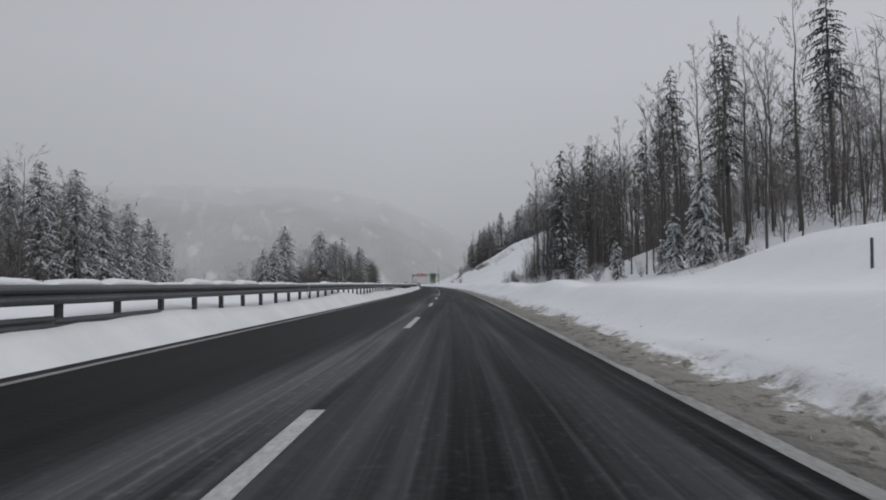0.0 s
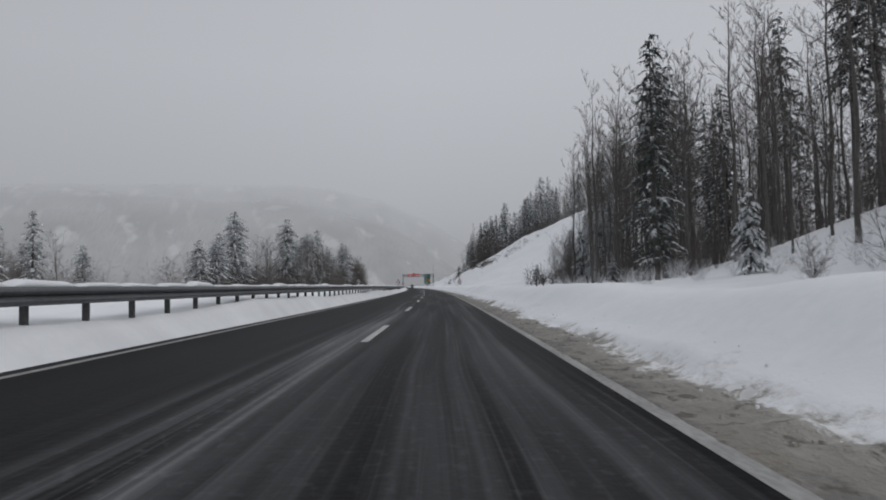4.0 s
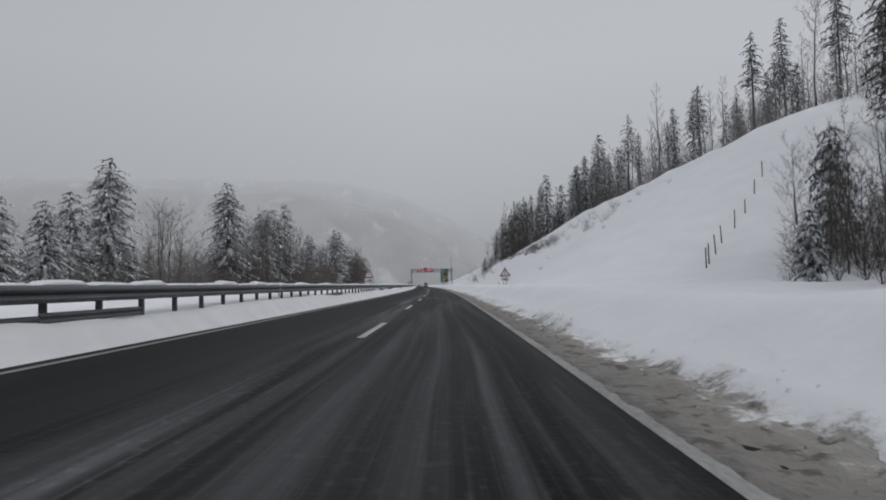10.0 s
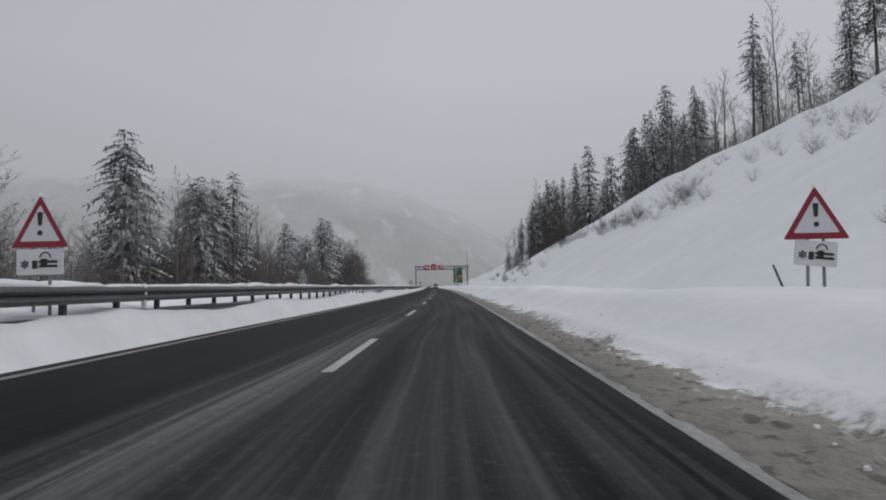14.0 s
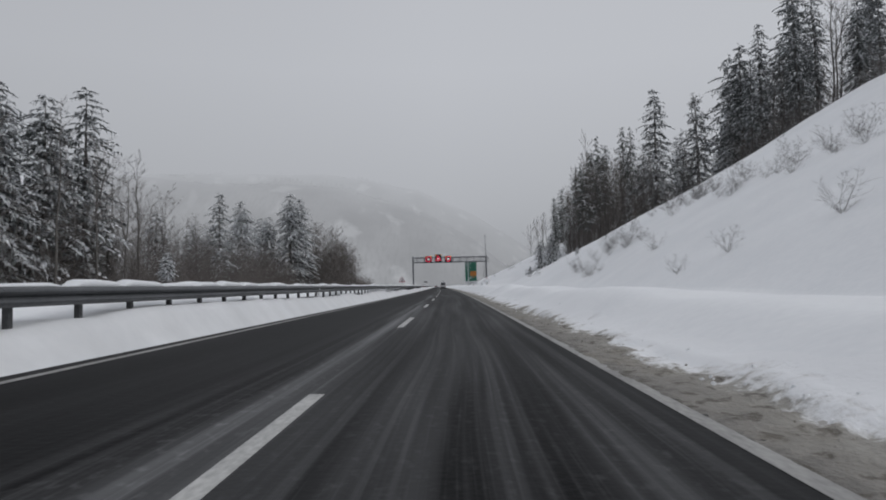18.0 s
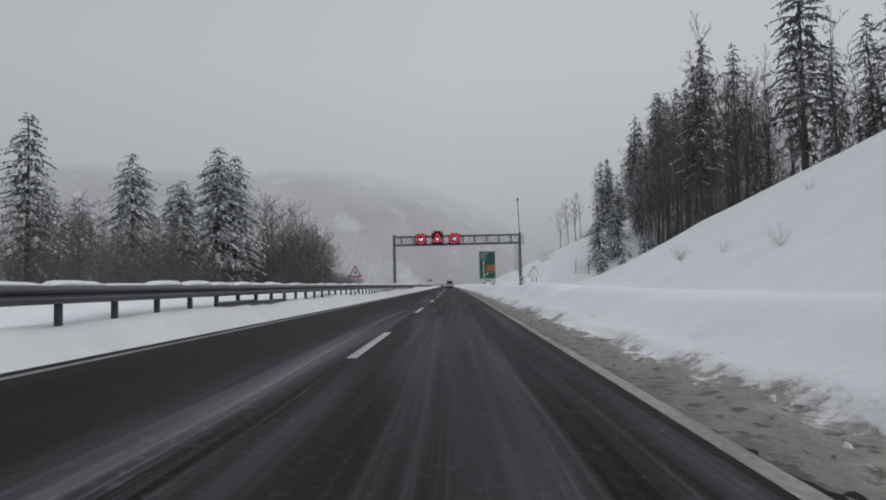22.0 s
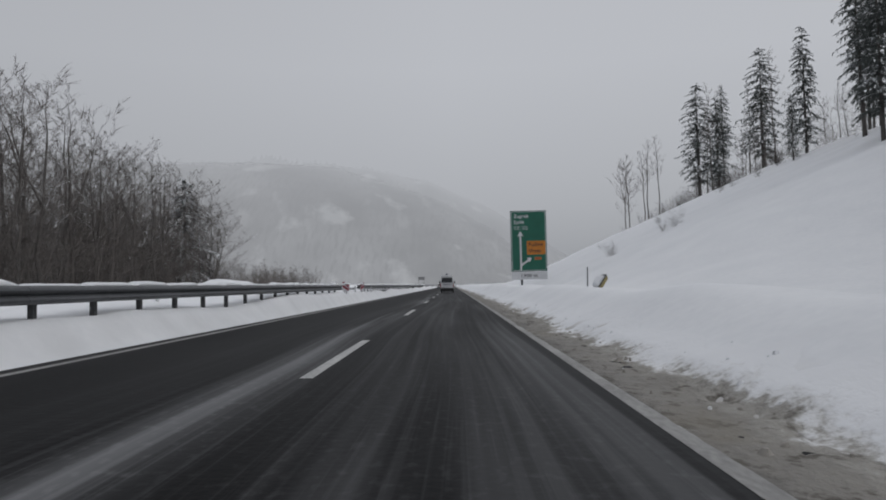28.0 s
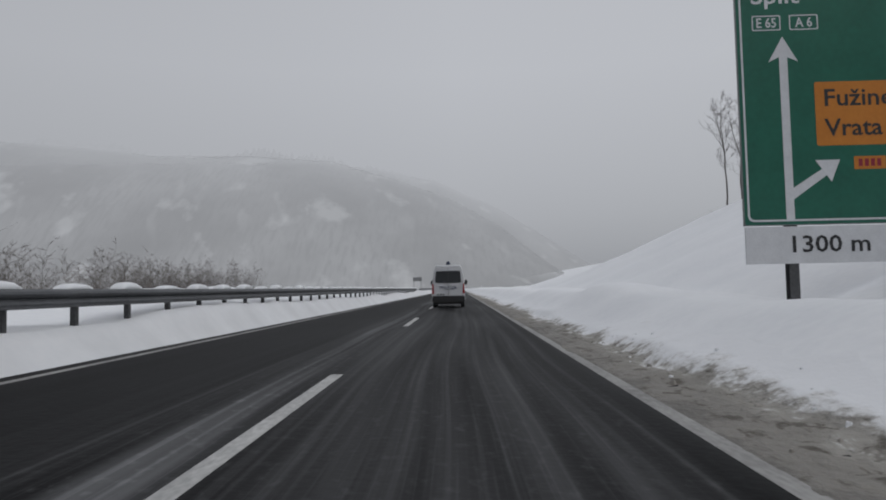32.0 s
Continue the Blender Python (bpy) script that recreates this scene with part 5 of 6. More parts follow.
# ---- signs, gantry and roadside furniture ----
RED, WHITE, BLACK = plain("sign_red", (0.22, 0.012, 0.03), 0.4), material("sign_white", (0.50, 0.51, 0.53), (0.62, 0.63, 0.65), 0.4, 3, 8, 0), plain("sign_black", (0.015, 0.015, 0.017), 0.5)
GREEN = material("sign_green", (0.004, 0.085, 0.055), (0.010, 0.12, 0.078), 0.35, 1.2, 6, 0)
ORANGE = material("sign_orange", (0.42, 0.14, 0.012), (0.52, 0.19, 0.02), 0.4, 2, 6, 0)
ALU = material("sign_back_aluminium", (0.16, 0.165, 0.17), (0.26, 0.265, 0.27), 0.5, 2, 8, 0.1, 0.5)
FRAME = material("painted_gantry_steel", (0.085, 0.09, 0.10), (0.15, 0.155, 0.17), 0.5, 0.7, 9, 0.15, 0.2)
GLOW_RED, GLOW_WHITE, AMBER = plain("red_diodes", (1.0, 0.03, 0.10), 0.5, 0, 0.9), plain("white_diodes", (0.9, 0.95, 0.9), 0.5, 0, 0.45), plain("amber_lamp", (0.9, 0.40, 0.05), 0.4, 0, 0.35)
MATT = plain("matt_black_screen", (0.012, 0.011, 0.012), 0.7)


def plate(points, y0, y1):
    """A flat shape, given by its outline in x and z, between two depths."""
    h = Heap()
    n = len(points)
    h.v = [Vector((x, y, z)) for y in (y0, y1) for x, z in points]
    h.f = [tuple(range(n)), tuple(range(2 * n - 1, n - 1, -1))] + [(i, n + i, n + (i + 1) % n, (i + 1) % n) for i in range(n)]
    return h


def rounded(pts, r, k=4):
    """Rounds the corners of an outline."""
    out, n = [], len(pts)
    for i in range(n):
        p, a, b = Vector(pts[i]), Vector(pts[i - 1]), Vector(pts[(i + 1) % n])
        u, v = (a - p).normalized() * r, (b - p).normalized() * r
        for j in range(k + 1):
            t = j / k
            out.append(tuple((p + u) * (1 - t) ** 2 + p * 2 * t * (1 - t) + (p + v) * t * t))
    return out


def rect(x0, x1, z0, z1):
    return [(x0, z0), (x1, z0), (x1, z1), (x0, z1)]


def disc(x, z, r, n=24):
    return [(x + r * math.cos(math.tau * i / n), z + r * math.sin(math.tau * i / n)) for i in range(n)]


def hoop(outer, inner, y0, y1):
    """A flat ring between two outlines of equal count."""
    h = Heap()
    n = len(outer)
    h.v = [Vector((x, y, z)) for y in (y0, y1) for ring in (outer, inner) for x, z in ring]
    for i in range(n):
        j = (i + 1) % n
        h.f += [(i, j, n + j, n + i), (2 * n + j, 2 * n + i, 3 * n + i, 3 * n + j), (i, 2 * n + i, 2 * n + j, j), (n + j, 3 * n + j, 3 * n + i, n + i)]
    return h


def words(name, text, x, z, size, mat, parent, y, stretch=1.0, middle=False, wide=0):
    """Lettering of that size; wide, where given, is its whole width."""
    me = LETTERS[text].copy()
    me.materials.append(mat)
    xs = [v.co.x for v in me.vertices]
    if wide:
        stretch = wide / ((max(xs) - min(xs)) * size)
    ob = new(name, me)
    ob.parent = parent
    shift = (min(xs) + max(xs)) / 2 * size * stretch if middle else 0
    ob.matrix_basis = Matrix.LocRotScale((x - shift, y, z), Euler((radians(90), 0, 0)), (size * stretch, size, 1))
    return ob


def flake(r):
    """Strokes of a snow crystal, as thin bars."""
    out = []
    for k in range(3):
        a = math.pi * k / 3 + math.pi / 2
        d, e = Vector((math.cos(a), math.sin(a))), Vector((-math.sin(a), math.cos(a)))
        w = r * 0.1
        out.append([tuple(d * r + e * w), tuple(d * r - e * w), tuple(-d * r - e * w), tuple(-d * r + e * w)][::-1])
        for sgn in (-1, 1):
            c = d * r * 0.62 * sgn
            out.append([tuple(c + d * w + e * r * 0.32), tuple(c + d * w - e * r * 0.32), tuple(c - d * w - e * r * 0.32), tuple(c - d * w + e * r * 0.32)][::-1])
    return out


def triangle(half, high, r):
    return rounded([(-half, 0), (half, 0), (0, high)], r)


def warning_sign(x, s, low, half, high, label, symbol, panel, tip=0.0, snow=False, turn=0):
    """A red-edged triangle on two tubes, with a panel under it; low is the height of its lower edge."""
    ground_z = float(lie(x, s))
    t = thing("warning_sign", (x, s, low), label, "road sign", "warning signs beside the road", turn=turn)
    h = Heap()
    for dx in (-0.14, 0.16):
        h = Heap()
        h.tube([Vector((dx - 0.05 * tip * 8, 0.05, ground_z - low - 0.5)), Vector((dx, 0.05, high * 0.5))], [0.03, 0.03], 8, True)
        part("pole", h, ALU, t)
    part("back_plate", plate(triangle(half, high, 0.05), 0.0, 0.02), ALU, t)
    inner = [(x_ * 0.70, 0.12 * high + z_ * 0.70) for x_, z_ in triangle(half, high, 0.05)]
    part("red_border", hoop(triangle(half, high, 0.05), inner, -0.006, -0.001), RED, t, "dark red reflective border")
    part("face", plate(inner, -0.005, -0.001), WHITE, t)
    if symbol == "!":
        part("exclamation_bar", plate(rounded([(-0.035, 0.42 * high), (0.035, 0.42 * high), (0.055, 0.68 * high), (-0.055, 0.68 * high)], 0.02), -0.010, -0.006), BLACK, t, "black exclamation mark")
        part("exclamation_dot", plate(disc(0, 0.28 * high, 0.05, 14), -0.010, -0.006), BLACK, t)
    else:
        for q in flake(0.15):
            part("crystal_stroke", plate([(a, b + 0.36 * high) for a, b in q], -0.010, -0.006), BLACK, t)
    if snow:
        h = Heap()
        r = random.Random(3)
        outline = [(-half * 0.96, 0.0), (-half * 0.3, -0.02), (half * 0.5, 0.0), (half * 0.95, 0.01), (half * 0.62, high * 0.33), (half * 0.2, high * 0.74), (0.02, high * 0.86), (-half * 0.3, high * 0.64), (-half * 0.66, high * 0.3)]
        n = len(outline)
        h.loft([[(a, -0.012, b) for a, b in outline], [(a * 0.97, -0.05 - 0.015 * r.random(), b * 0.96 + 0.02) for a, b in outline], [(a * 0.6, -0.085, b * 0.6 + 0.14) for a, b in outline]])
        part("plastered_snow", h, FIRM_SNOW, t, "wind-blown snow stuck to the face", True)
    if panel:
        w, d = panel
        p = part("panel", plate(rounded(rect(-w / 2, w / 2, -0.03 - d, -0.03), 0.03), -0.004, 0.02), WHITE, t, "white sub-panel with black pictograms")
        p.matrix_basis = pose(0, 0, 0, 0, 8 * tip * 6, 0)
        for q in flake(0.085):
            part("crystal_stroke", plate([(a - w * 0.32, b - 0.06 - d * 0.52) for a, b in q], -0.010, -0.005), BLACK, p)
        z = -0.05 - d * 0.72
        for a, b, lo, hi in ((-0.14, -0.04, 0.0, 0.15), (-0.02, 0.33, 0.10, 0.15), (-0.02, 0.33, 0.02, 0.07), (0.02, 0.14, 0.05, 0.18)):
            part("pictogram_bar", plate(rounded(rect(a, b, z + lo, z + hi), 0.012, 2), -0.010, -0.005), BLACK, p)
        part("pictogram_arc", hoop(disc(0.10, z + 0.2, 0.11, 14)[:8], disc(0.10, z + 0.2, 0.085, 14)[:8], -0.010, -0.005), BLACK, p)
    if snow or symbol == "!":
        h = Heap()
        h.loft([[(0.07 * math.cos(a) * k, 0.0 + 0.03 * math.sin(a) * k, high - 0.02 + dz) for a in np.linspace(0, math.tau, 9)[:-1]] for k, dz in ((1.0, 0.0), (0.9, 0.035), (0.4, 0.06))])
        part("snow_cap", h, FIRM_SNOW, t)
    return t


warning_sign(-7.48, 219.6, 2.04, 0.53, 0.96, "red-edged triangular warning sign with exclamation mark behind the barrier", "!", (0.86, 0.47))
warning_sign(6.83, 219.8, 1.90, 0.61, 0.98, "red-edged triangular warning sign with exclamation mark in the snow bank", "!", (0.78, 0.47), tip=0.12)
warning_sign(-8.03, 387.2, 1.96, 0.56, 0.97, "red-edged triangular warning sign with a snow crystal behind the barrier", "flake", None)
warning_sign(6.42, 387.3, 1.67, 0.57, 0.90, "triangular warning sign plastered with blown snow", "flake", None, snow=True)
h = Heap()
h.tube([Vector((0.12, 0, -0.4)), Vector((-0.2, 0, 0.42))], [0.025, 0.02], 6, True)
t = thing("leaning_stake", (6.25, 219.9, float(lie(6.25, 219.9))), "thin grey stake leaning in the snow beside the sign", "stake")
part("stake", h, POST, t)


def direction_sign(x0, x1, s, z0, z1, zp):
    """A tall green motorway sign with a white distance panel beneath."""
    w, hgt = x1 - x0, z1 - z0
    t = thing("direction_sign", (x0, s, z0), "tall green motorway direction sign with an orange town panel", "road sign")
    ground_z = float(lie(x0 + w / 2, s))
    for dx in (0.29 * w,):
        h = Heap()
        a, b = 0.11, 0.13
        for za, zb, xa, xb in ((ground_z - z0 - 0.5, hgt * 0.95, -a, a),):
            h.box(dx + xa, dx + xb, 0.08, 0.10, za, zb)
            h.box(dx + xa, dx + xb, 0.28, 0.30, za, zb)
            h.box(dx - 0.008, dx + 0.008, 0.10, 0.28, za, zb)
        part("post", h, POST, t, "dark steel beam post")
    part("board", plate(rect(0, w, 0, hgt), 0.0, 0.06), ALU, t)
    f = part("green_face", plate(rounded(rect(0.02, w - 0.02, 0.02, hgt - 0.02), 0.05), -0.006, -0.001), GREEN, t, "green reflective face")
    ring = rounded(rect(0.09, w - 0.09, 0.09, hgt - 0.09), 0.16)
    ring_in = rounded(rect(0.135, w - 0.135, 0.135, hgt - 0.135), 0.13)
    part("white_border", hoop(ring, ring_in, -0.012, -0.007), WHITE, t)
    words("lettering", "Zagreb", 0.36, hgt * 0.885, 0.53, WHITE, f, -0.012, wide=1.62)
    words("lettering", "Split", 0.36, hgt * 0.785, 0.53, WHITE, f, -0.012, wide=1.12)
    for xa, txt, wid in ((0.38, "E 65", 0.66), (1.24, "A 6", 0.66)):
        part("route_frame", hoop(rounded(rect(xa, xa + wid, hgt * 0.688, hgt * 0.742), 0.04), rounded(rect(xa + 0.025, xa + wid - 0.025, hgt * 0.688 + 0.025, hgt * 0.742 - 0.025), 0.03), -0.012, -0.007), WHITE, f)
        words("lettering", txt, xa + wid / 2, hgt * 0.699, 0.32, WHITE, f, -0.012, 0.85, True)
    ax = 1.06
    part("arrow_shaft", plate(rect(ax - 0.095, ax + 0.095, hgt * 0.02, hgt * 0.60), -0.012, -0.007), WHITE, f, "white arrow pointing ahead")
    part("arrow_head", plate([(ax - 0.34, hgt * 0.575), (ax - 0.095, hgt * 0.592), (ax + 0.095, hgt * 0.592), (ax + 0.34, hgt * 0.575), (ax, hgt * 0.665)], -0.013, -0.0075), WHITE, f)
    part("branch_shaft", plate([(ax + 0.05, hgt * 0.085), (ax + 0.90, hgt * 0.175), (ax + 0.83, hgt * 0.20), (ax + 0.05, hgt * 0.125)], -0.0125, -0.0075), WHITE, f, "white arrow branching off")
    part("branch_head", plate([(ax + 0.97, hgt * 0.148), (ax + 1.18, hgt * 0.225), (ax + 0.62, hgt * 0.225)], -0.0135, -0.008), WHITE, f)
    o = part("town_panel", plate(rounded(rect(1.74, w - 0.14, hgt * 0.275, hgt * 0.50), 0.05), -0.012, -0.007), ORANGE, t, "orange panel naming two towns")
    words("lettering", "Fužine", 1.92, hgt * 0.415, 0.56, BLACK, o, -0.017, wide=1.56)
    words("lettering", "Vrata", 1.94, hgt * 0.31, 0.56, BLACK, o, -0.017, wide=1.32)
    r = part("route_panel", plate(rounded(rect(2.56, 3.28, hgt * 0.19, hgt * 0.235), 0.03), -0.012, -0.007), ORANGE, t, "small orange route plate")
    for k in range(4):
        part("digit_bar", plate(rect(2.66 + 0.14 * k, 2.75 + 0.14 * k, hgt * 0.20, hgt * 0.226), -0.017, -0.012), RED, r)
    d = part("distance_panel", plate(rect(0.02, w + 0.02, zp - z0, -0.03), -0.004, 0.05), WHITE, t, "white distance panel")
    words("lettering", "1300 m", 0.5 * w, zp - z0 + 0.26, 0.54, BLACK, d, -0.012, 1.0, True, 1.75)
    return t


direction_sign(6.60, 10.50, 499, 2.46, 9.08, 1.58)


def led_sign(x, z, half, high, kind, parent):
    """A black diode screen with glowing ring or triangle, and two amber lamps."""
    b = part("led_sign", plate(rounded(rect(x - half, x + half, z - high, z + high), 0.04), -0.42, -0.12), MATT, parent, "black variable sign with glowing red symbol")
    y0, y1 = -0.432, -0.424
    if kind == "40":
        part("red_ring", hoop(disc(x, z, 0.57, 32), disc(x, z, 0.49, 32), y0, y1), GLOW_RED, b)
        words("lettering", "40", x, z - 0.21, 0.62, GLOW_WHITE, b, y0, 0.88, True)
    else:
        o = rounded([(x - 0.60, z - 0.50), (x + 0.60, z - 0.50), (x, z + 0.62)], 0.05)
        i = rounded([(x - 0.47, z - 0.42), (x + 0.47, z - 0.42), (x, z + 0.46)], 0.04)
        part("red_triangle", hoop(o, i, y0, y1), GLOW_RED, b)
        for q in flake(0.19):
            part("crystal_stroke", plate([(a + x, c + z - 0.16) for a, c in q], y0, y1), GLOW_WHITE, b)
    for sx in (-1, 1):
        part("amber_lamp", plate(disc(x + sx * half * 0.78, z + high * 0.84, 0.10, 14), y0 - 0.02, y1), AMBER, b, "lit amber flasher")


def gantry():
    s = 418.2
    t = thing("sign_gantry", (0, s, 0), "grey steel gantry spanning the road with three lit warning signs", "gantry")
    for x, top in ((-7.42, 7.55), (8.35, 7.55)):
        h = Heap()
        ring = rounded(rect(-0.17, 0.17, -0.17, 0.17), 0.04, 2)
        h.loft([[(x + a, b, z) for a, b in ring] for z in (-0.4, top)])
        part("column", h, FRAME, t)
    for z, hgt in ((6.28, 0.24), (7.30, 0.22)):
        h = Heap()
        h.loft([[(x, a, z + b) for a, b in rounded(rect(-0.14, 0.14, -hgt / 2, hgt / 2), 0.03, 2)] for x in (-7.25, 8.2)])
        part("beam", h, FRAME, t)
    h = Heap()
    r = random.Random(2)
    h.loft([[(x, 0.15 * math.cos(a), 6.40 + (0.05 + 0.03 * math.sin(x * 1.7)) * math.sin(a)) for a in np.linspace(0, math.pi, 6)] for x in np.linspace(-7.2, 8.15, 40)])
    part("snow_strip", h, FIRM_SNOW, t, "line of snow on the lower beam", True)
    h = Heap()
    h.loft([[(x, 0.15 * math.cos(a), 7.41 + (0.035 + 0.03 * math.sin(x * 2.3)) * math.sin(a)) for a in np.linspace(0, math.pi, 6)] for x in np.linspace(-7.2, 8.15, 40)])
    part("snow_strip", h, FIRM_SNOW, t, "line of snow on the upper beam", True)
    for k in range(10):
        x = -6.5 + 1.53 * k
        h = Heap()
        h.box(x - 0.09, x + 0.09, -0.07, 0.07, 6.40, 7.19)
        part("upright", h, FRAME, t)
    for k in range(19):
        x = -6.9 + 0.82 * k
        h = Heap()
        h.tube([Vector((x, 0.7, 6.2)), Vector((x, 0.7, 7.25))], [0.025, 0.025], 5)
        part("railing_post", h, FRAME, t)
    for z in (6.55, 6.78, 7.0, 7.2):
        h = Heap()
        h.tube([Vector((-7.2, 0.7, z)), Vector((9.0, 0.7, z))], [0.022, 0.022], 5)
        part("railing_bar", h, FRAME, t)
    h = Heap()
    h.box(-7.2, 9.0, 0.14, 0.75, 6.16, 6.22)
    part("walkway", h, FRAME, t)
    # ladder and cage on the outer column
    for dx in (-0.62, -0.28):
        h = Heap()
        h.tube([Vector((8.35 + dx, 0.3, 2.6)), Vector((8.35 + dx, 0.3, 6.2))], [0.025, 0.025], 5)
        part("ladder_rail", h, FRAME, t)
    for k in range(11):
        h = Heap()
        h.tube([Vector((7.73, 0.3, 2.75 + 0.32 * k)), Vector((8.07, 0.3, 2.75 + 0.32 * k))], [0.016, 0.016], 4)
        part("rung", h, FRAME, t)
    for k in range(4):
        h = Heap()
        z = 6.3 + 0.3 * k
        h.tube([Vector((8.5, -0.3, z)), Vector((8.85, -0.3, z)), Vector((8.85, 0.7, z))], [0.02, 0.02, 0.02], 4)
        part("cage_hoop", h, FRAME, t)
    h = Heap()
    h.tube([Vector((8.35, 0, 7.5)), Vector((8.28, 0, 9.6)), Vector((8.22, 0, 11.7))], [0.06, 0.05, 0.045], 8, True)
    mast = part("mast", h, FRAME, t, "slender mast with a sensor on top")
    h = Heap()
    h.loft([[(8.22 + a, b, z) for a, b in disc(0, 0, r_, 10)] for z, r_ in ((11.55, 0.06), (11.62, 0.11), (11.85, 0.11), (11.95, 0.05))])
    part("sensor", h, FRAME, mast)
    led_sign(-4.05, 6.92, 0.70, 0.70, "40", t)
    led_sign(-1.96, 7.10, 0.70, 0.84, "flake", t)
    led_sign(0.16, 6.92, 0.70, 0.70, "40", t)
    h = Heap()
    h.loft([[(8.35 + 0.19 * k * math.cos(a), -0.19 + 0.05 * k * math.sin(a), z) for a in np.linspace(0, math.tau, 8)[:-1]] for z, k in ((1.2, 1.0), (1.5, 0.9), (1.7, 0.3))])
    part("snow_splash", h, FIRM_SNOW, t, "snow thrown against the column", True)


gantry()

# ---- chevron posts and chain at the median opening ----
def chevron_board(x, s, high, lean):
    t = thing("chevron_board", (x, s, float(lie(x, s))), "red and white striped marker board with snow on top", "marker board", "marker boards at the median opening")
    z0 = 1.36 - float(lie(x, s)) - high
    w = 0.135
    part("board", plate(rounded(rect(-w, w, z0, z0 + high), 0.02, 2), 0.0, 0.03), WHITE, t)
    for k in range(2):
        za = z0 + high * (0.08 + 0.48 * k)
        d = high * 0.22 * lean
        part("red_stripe", plate([(-w + 0.004, za + 0.12 - d), (w - 0.004, za + 0.12 + d), (w - 0.004, za + 0.28 + d), (-w + 0.004, za + 0.28 - d)], -0.006, -0.001), RED, t)
    h = Heap()
    h.tube([Vector((0, 0.05, -0.3)), Vector((0, 0.05, z0 + high * 0.8))], [0.03, 0.03], 6)
    part("pole", h, POST, t)
    h = Heap()
    h.loft([[(0.16 * k * math.cos(a), 0.015 + 0.06 * k * math.sin(a), z0 + high + dz) for a in np.linspace(0, math.tau, 9)[:-1]] for k, dz in ((1, -0.02), (0.9, 0.06), (0.3, 0.11))])
    part("snow_cap", h, FIRM_SNOW, t, smooth=True)


chevron_board(-6.6, 467.6, 0.50, -1)
chevron_board(-6.95, 469.2, 0.46, -1)
chevron_board(-7.0, 470.8, 0.46, -1)
chevron_board(-6.7, 476.2, 0.50, 1)
t = thing("marker_post", (-6.75, 472.8, float(lie(-6.75, 472.8))), "slim white marker post in the snow", "marker post")
h = Heap()
h.loft([[(a, b, z) for a, b in rounded(rect(-0.06, 0.06, -0.04, 0.04), 0.02, 2)] for z in (-0.3, 0.55, 0.62)])
part("post", h, WHITE, t)
t = thing("marker_post", (-8.3, 443.5, float(lie(-8.3, 443.5))), "slim white marker post on the snowy median", "marker post")
h = Heap()
h.loft([[(a, b, z) for a, b in rounded(rect(-0.05, 0.05, -0.04, 0.04), 0.02, 2)] for z in (-0.4, 0.3, 0.36)])
part("post", h, WHITE, t)
t = new("chain_rail")
tagged(t, "low dark steel rail across the median opening, half buried in snow", "barrier")
h = Heap()
for k in range(12):
    (xa, ya, _), (xb, yb, _) = bent(-7.3, 467 + k * 0.83), bent(-7.3, 467.78 + k * 0.83)
    h = Heap()
    h.tube([Vector((xa, ya, 1.08)), Vector(((xa + xb) / 2, (ya + yb) / 2, 1.02)), Vector((xb, yb, 1.08))], [0.05, 0.06, 0.05], 6, True)
    part("link", h, STEEL, t)

# ---- barrier end and bridge rail at the access road ----
t = thing("access_barrier", (6.1, 392.6, 0.0), "end of a dark steel crash barrier buried in thick snow", "crash barrier", turn=-3)
ring = lambda z, k: [(-0.085 * bulge * k, z + dz) for bulge, dz in zip((0.0, 0.8, 1.0, 0.6, 0.1, 0.6, 1.0, 0.8, 0.0), np.linspace(-0.15, 0.15, 9))]
for name, z, y1 in (("beam", 1.53, 4.0), ("lower_rail", 1.14, 3.9)):
    h = Heap()
    k = 1.0 if name == "beam" else 0.5
    prof = [(x, z + (zz - z) * k) for x, zz in ring(z, 1)] + [(x + 0.012, z + (zz - z) * k) for x, zz in ring(z, 1)[::-1]]
    h.loft([[(x, y, zz) for x, zz in prof] for y in (0.0, y1)])
    part(name, h, STEEL, t)
for y in (0.2, 2.0, 3.7):
    h = Heap()
    h.box(0.02, 0.12, y - 0.05, y + 0.05, 0.3, 1.62)
    part("post", h, POST, t)
h = Heap()
h.loft([[(0.04 + 0.22 * math.cos(a), y, 1.67 + (0.10 + 0.035 * math.sin(2.3 * y)) * math.sin(a)) for a in np.linspace(0, math.pi, 7)] for y in np.linspace(-0.1, 3.95, 14)])
part("snow_cap", h, FIRM_SNOW, t, "thick cap of snow", True)
h = Heap()
h.loft([[(0.06 + 0.16 * math.cos(a), y, 1.2 + (0.13 + 0.06 * math.sin(2.1 * y + 1)) * math.sin(a)) for a in np.linspace(0, math.pi, 7)] for y in np.linspace(0.0, 3.8, 14)])
part("snow_cap", h, FIRM_SNOW, t, "snow lying on the lower rail", True)
h = Heap()
h.loft([[(0.08 + (0.27 + 0.06 * math.sin(7 * y)) * k * math.cos(a), y, 1.0 + (0.64 + 0.09 * math.sin(9 * y) + 0.05 * math.sin(5 * a + 4 * y)) * k * k * math.sin(a)) for a in np.linspace(-0.3, math.pi + 0.3, 11)] for y, k in ((-1.0, 0.2), (-0.85, 0.55), (-0.6, 0.75), (-0.4, 0.82), (-0.15, 0.97), (0.02, 1.0), (0.18, 0.8), (0.3, 0.4))])
part("snow_mound", h, FIRM_SNOW, t, "heap of snow over the barrier's end", True)
h = Heap()
h.tube([Vector((-0.26, -0.3, 1.45)), Vector((-0.32, -0.85, 1.0))], [0.055, 0.055], 6, True)
part("brace", h, STEEL, t)

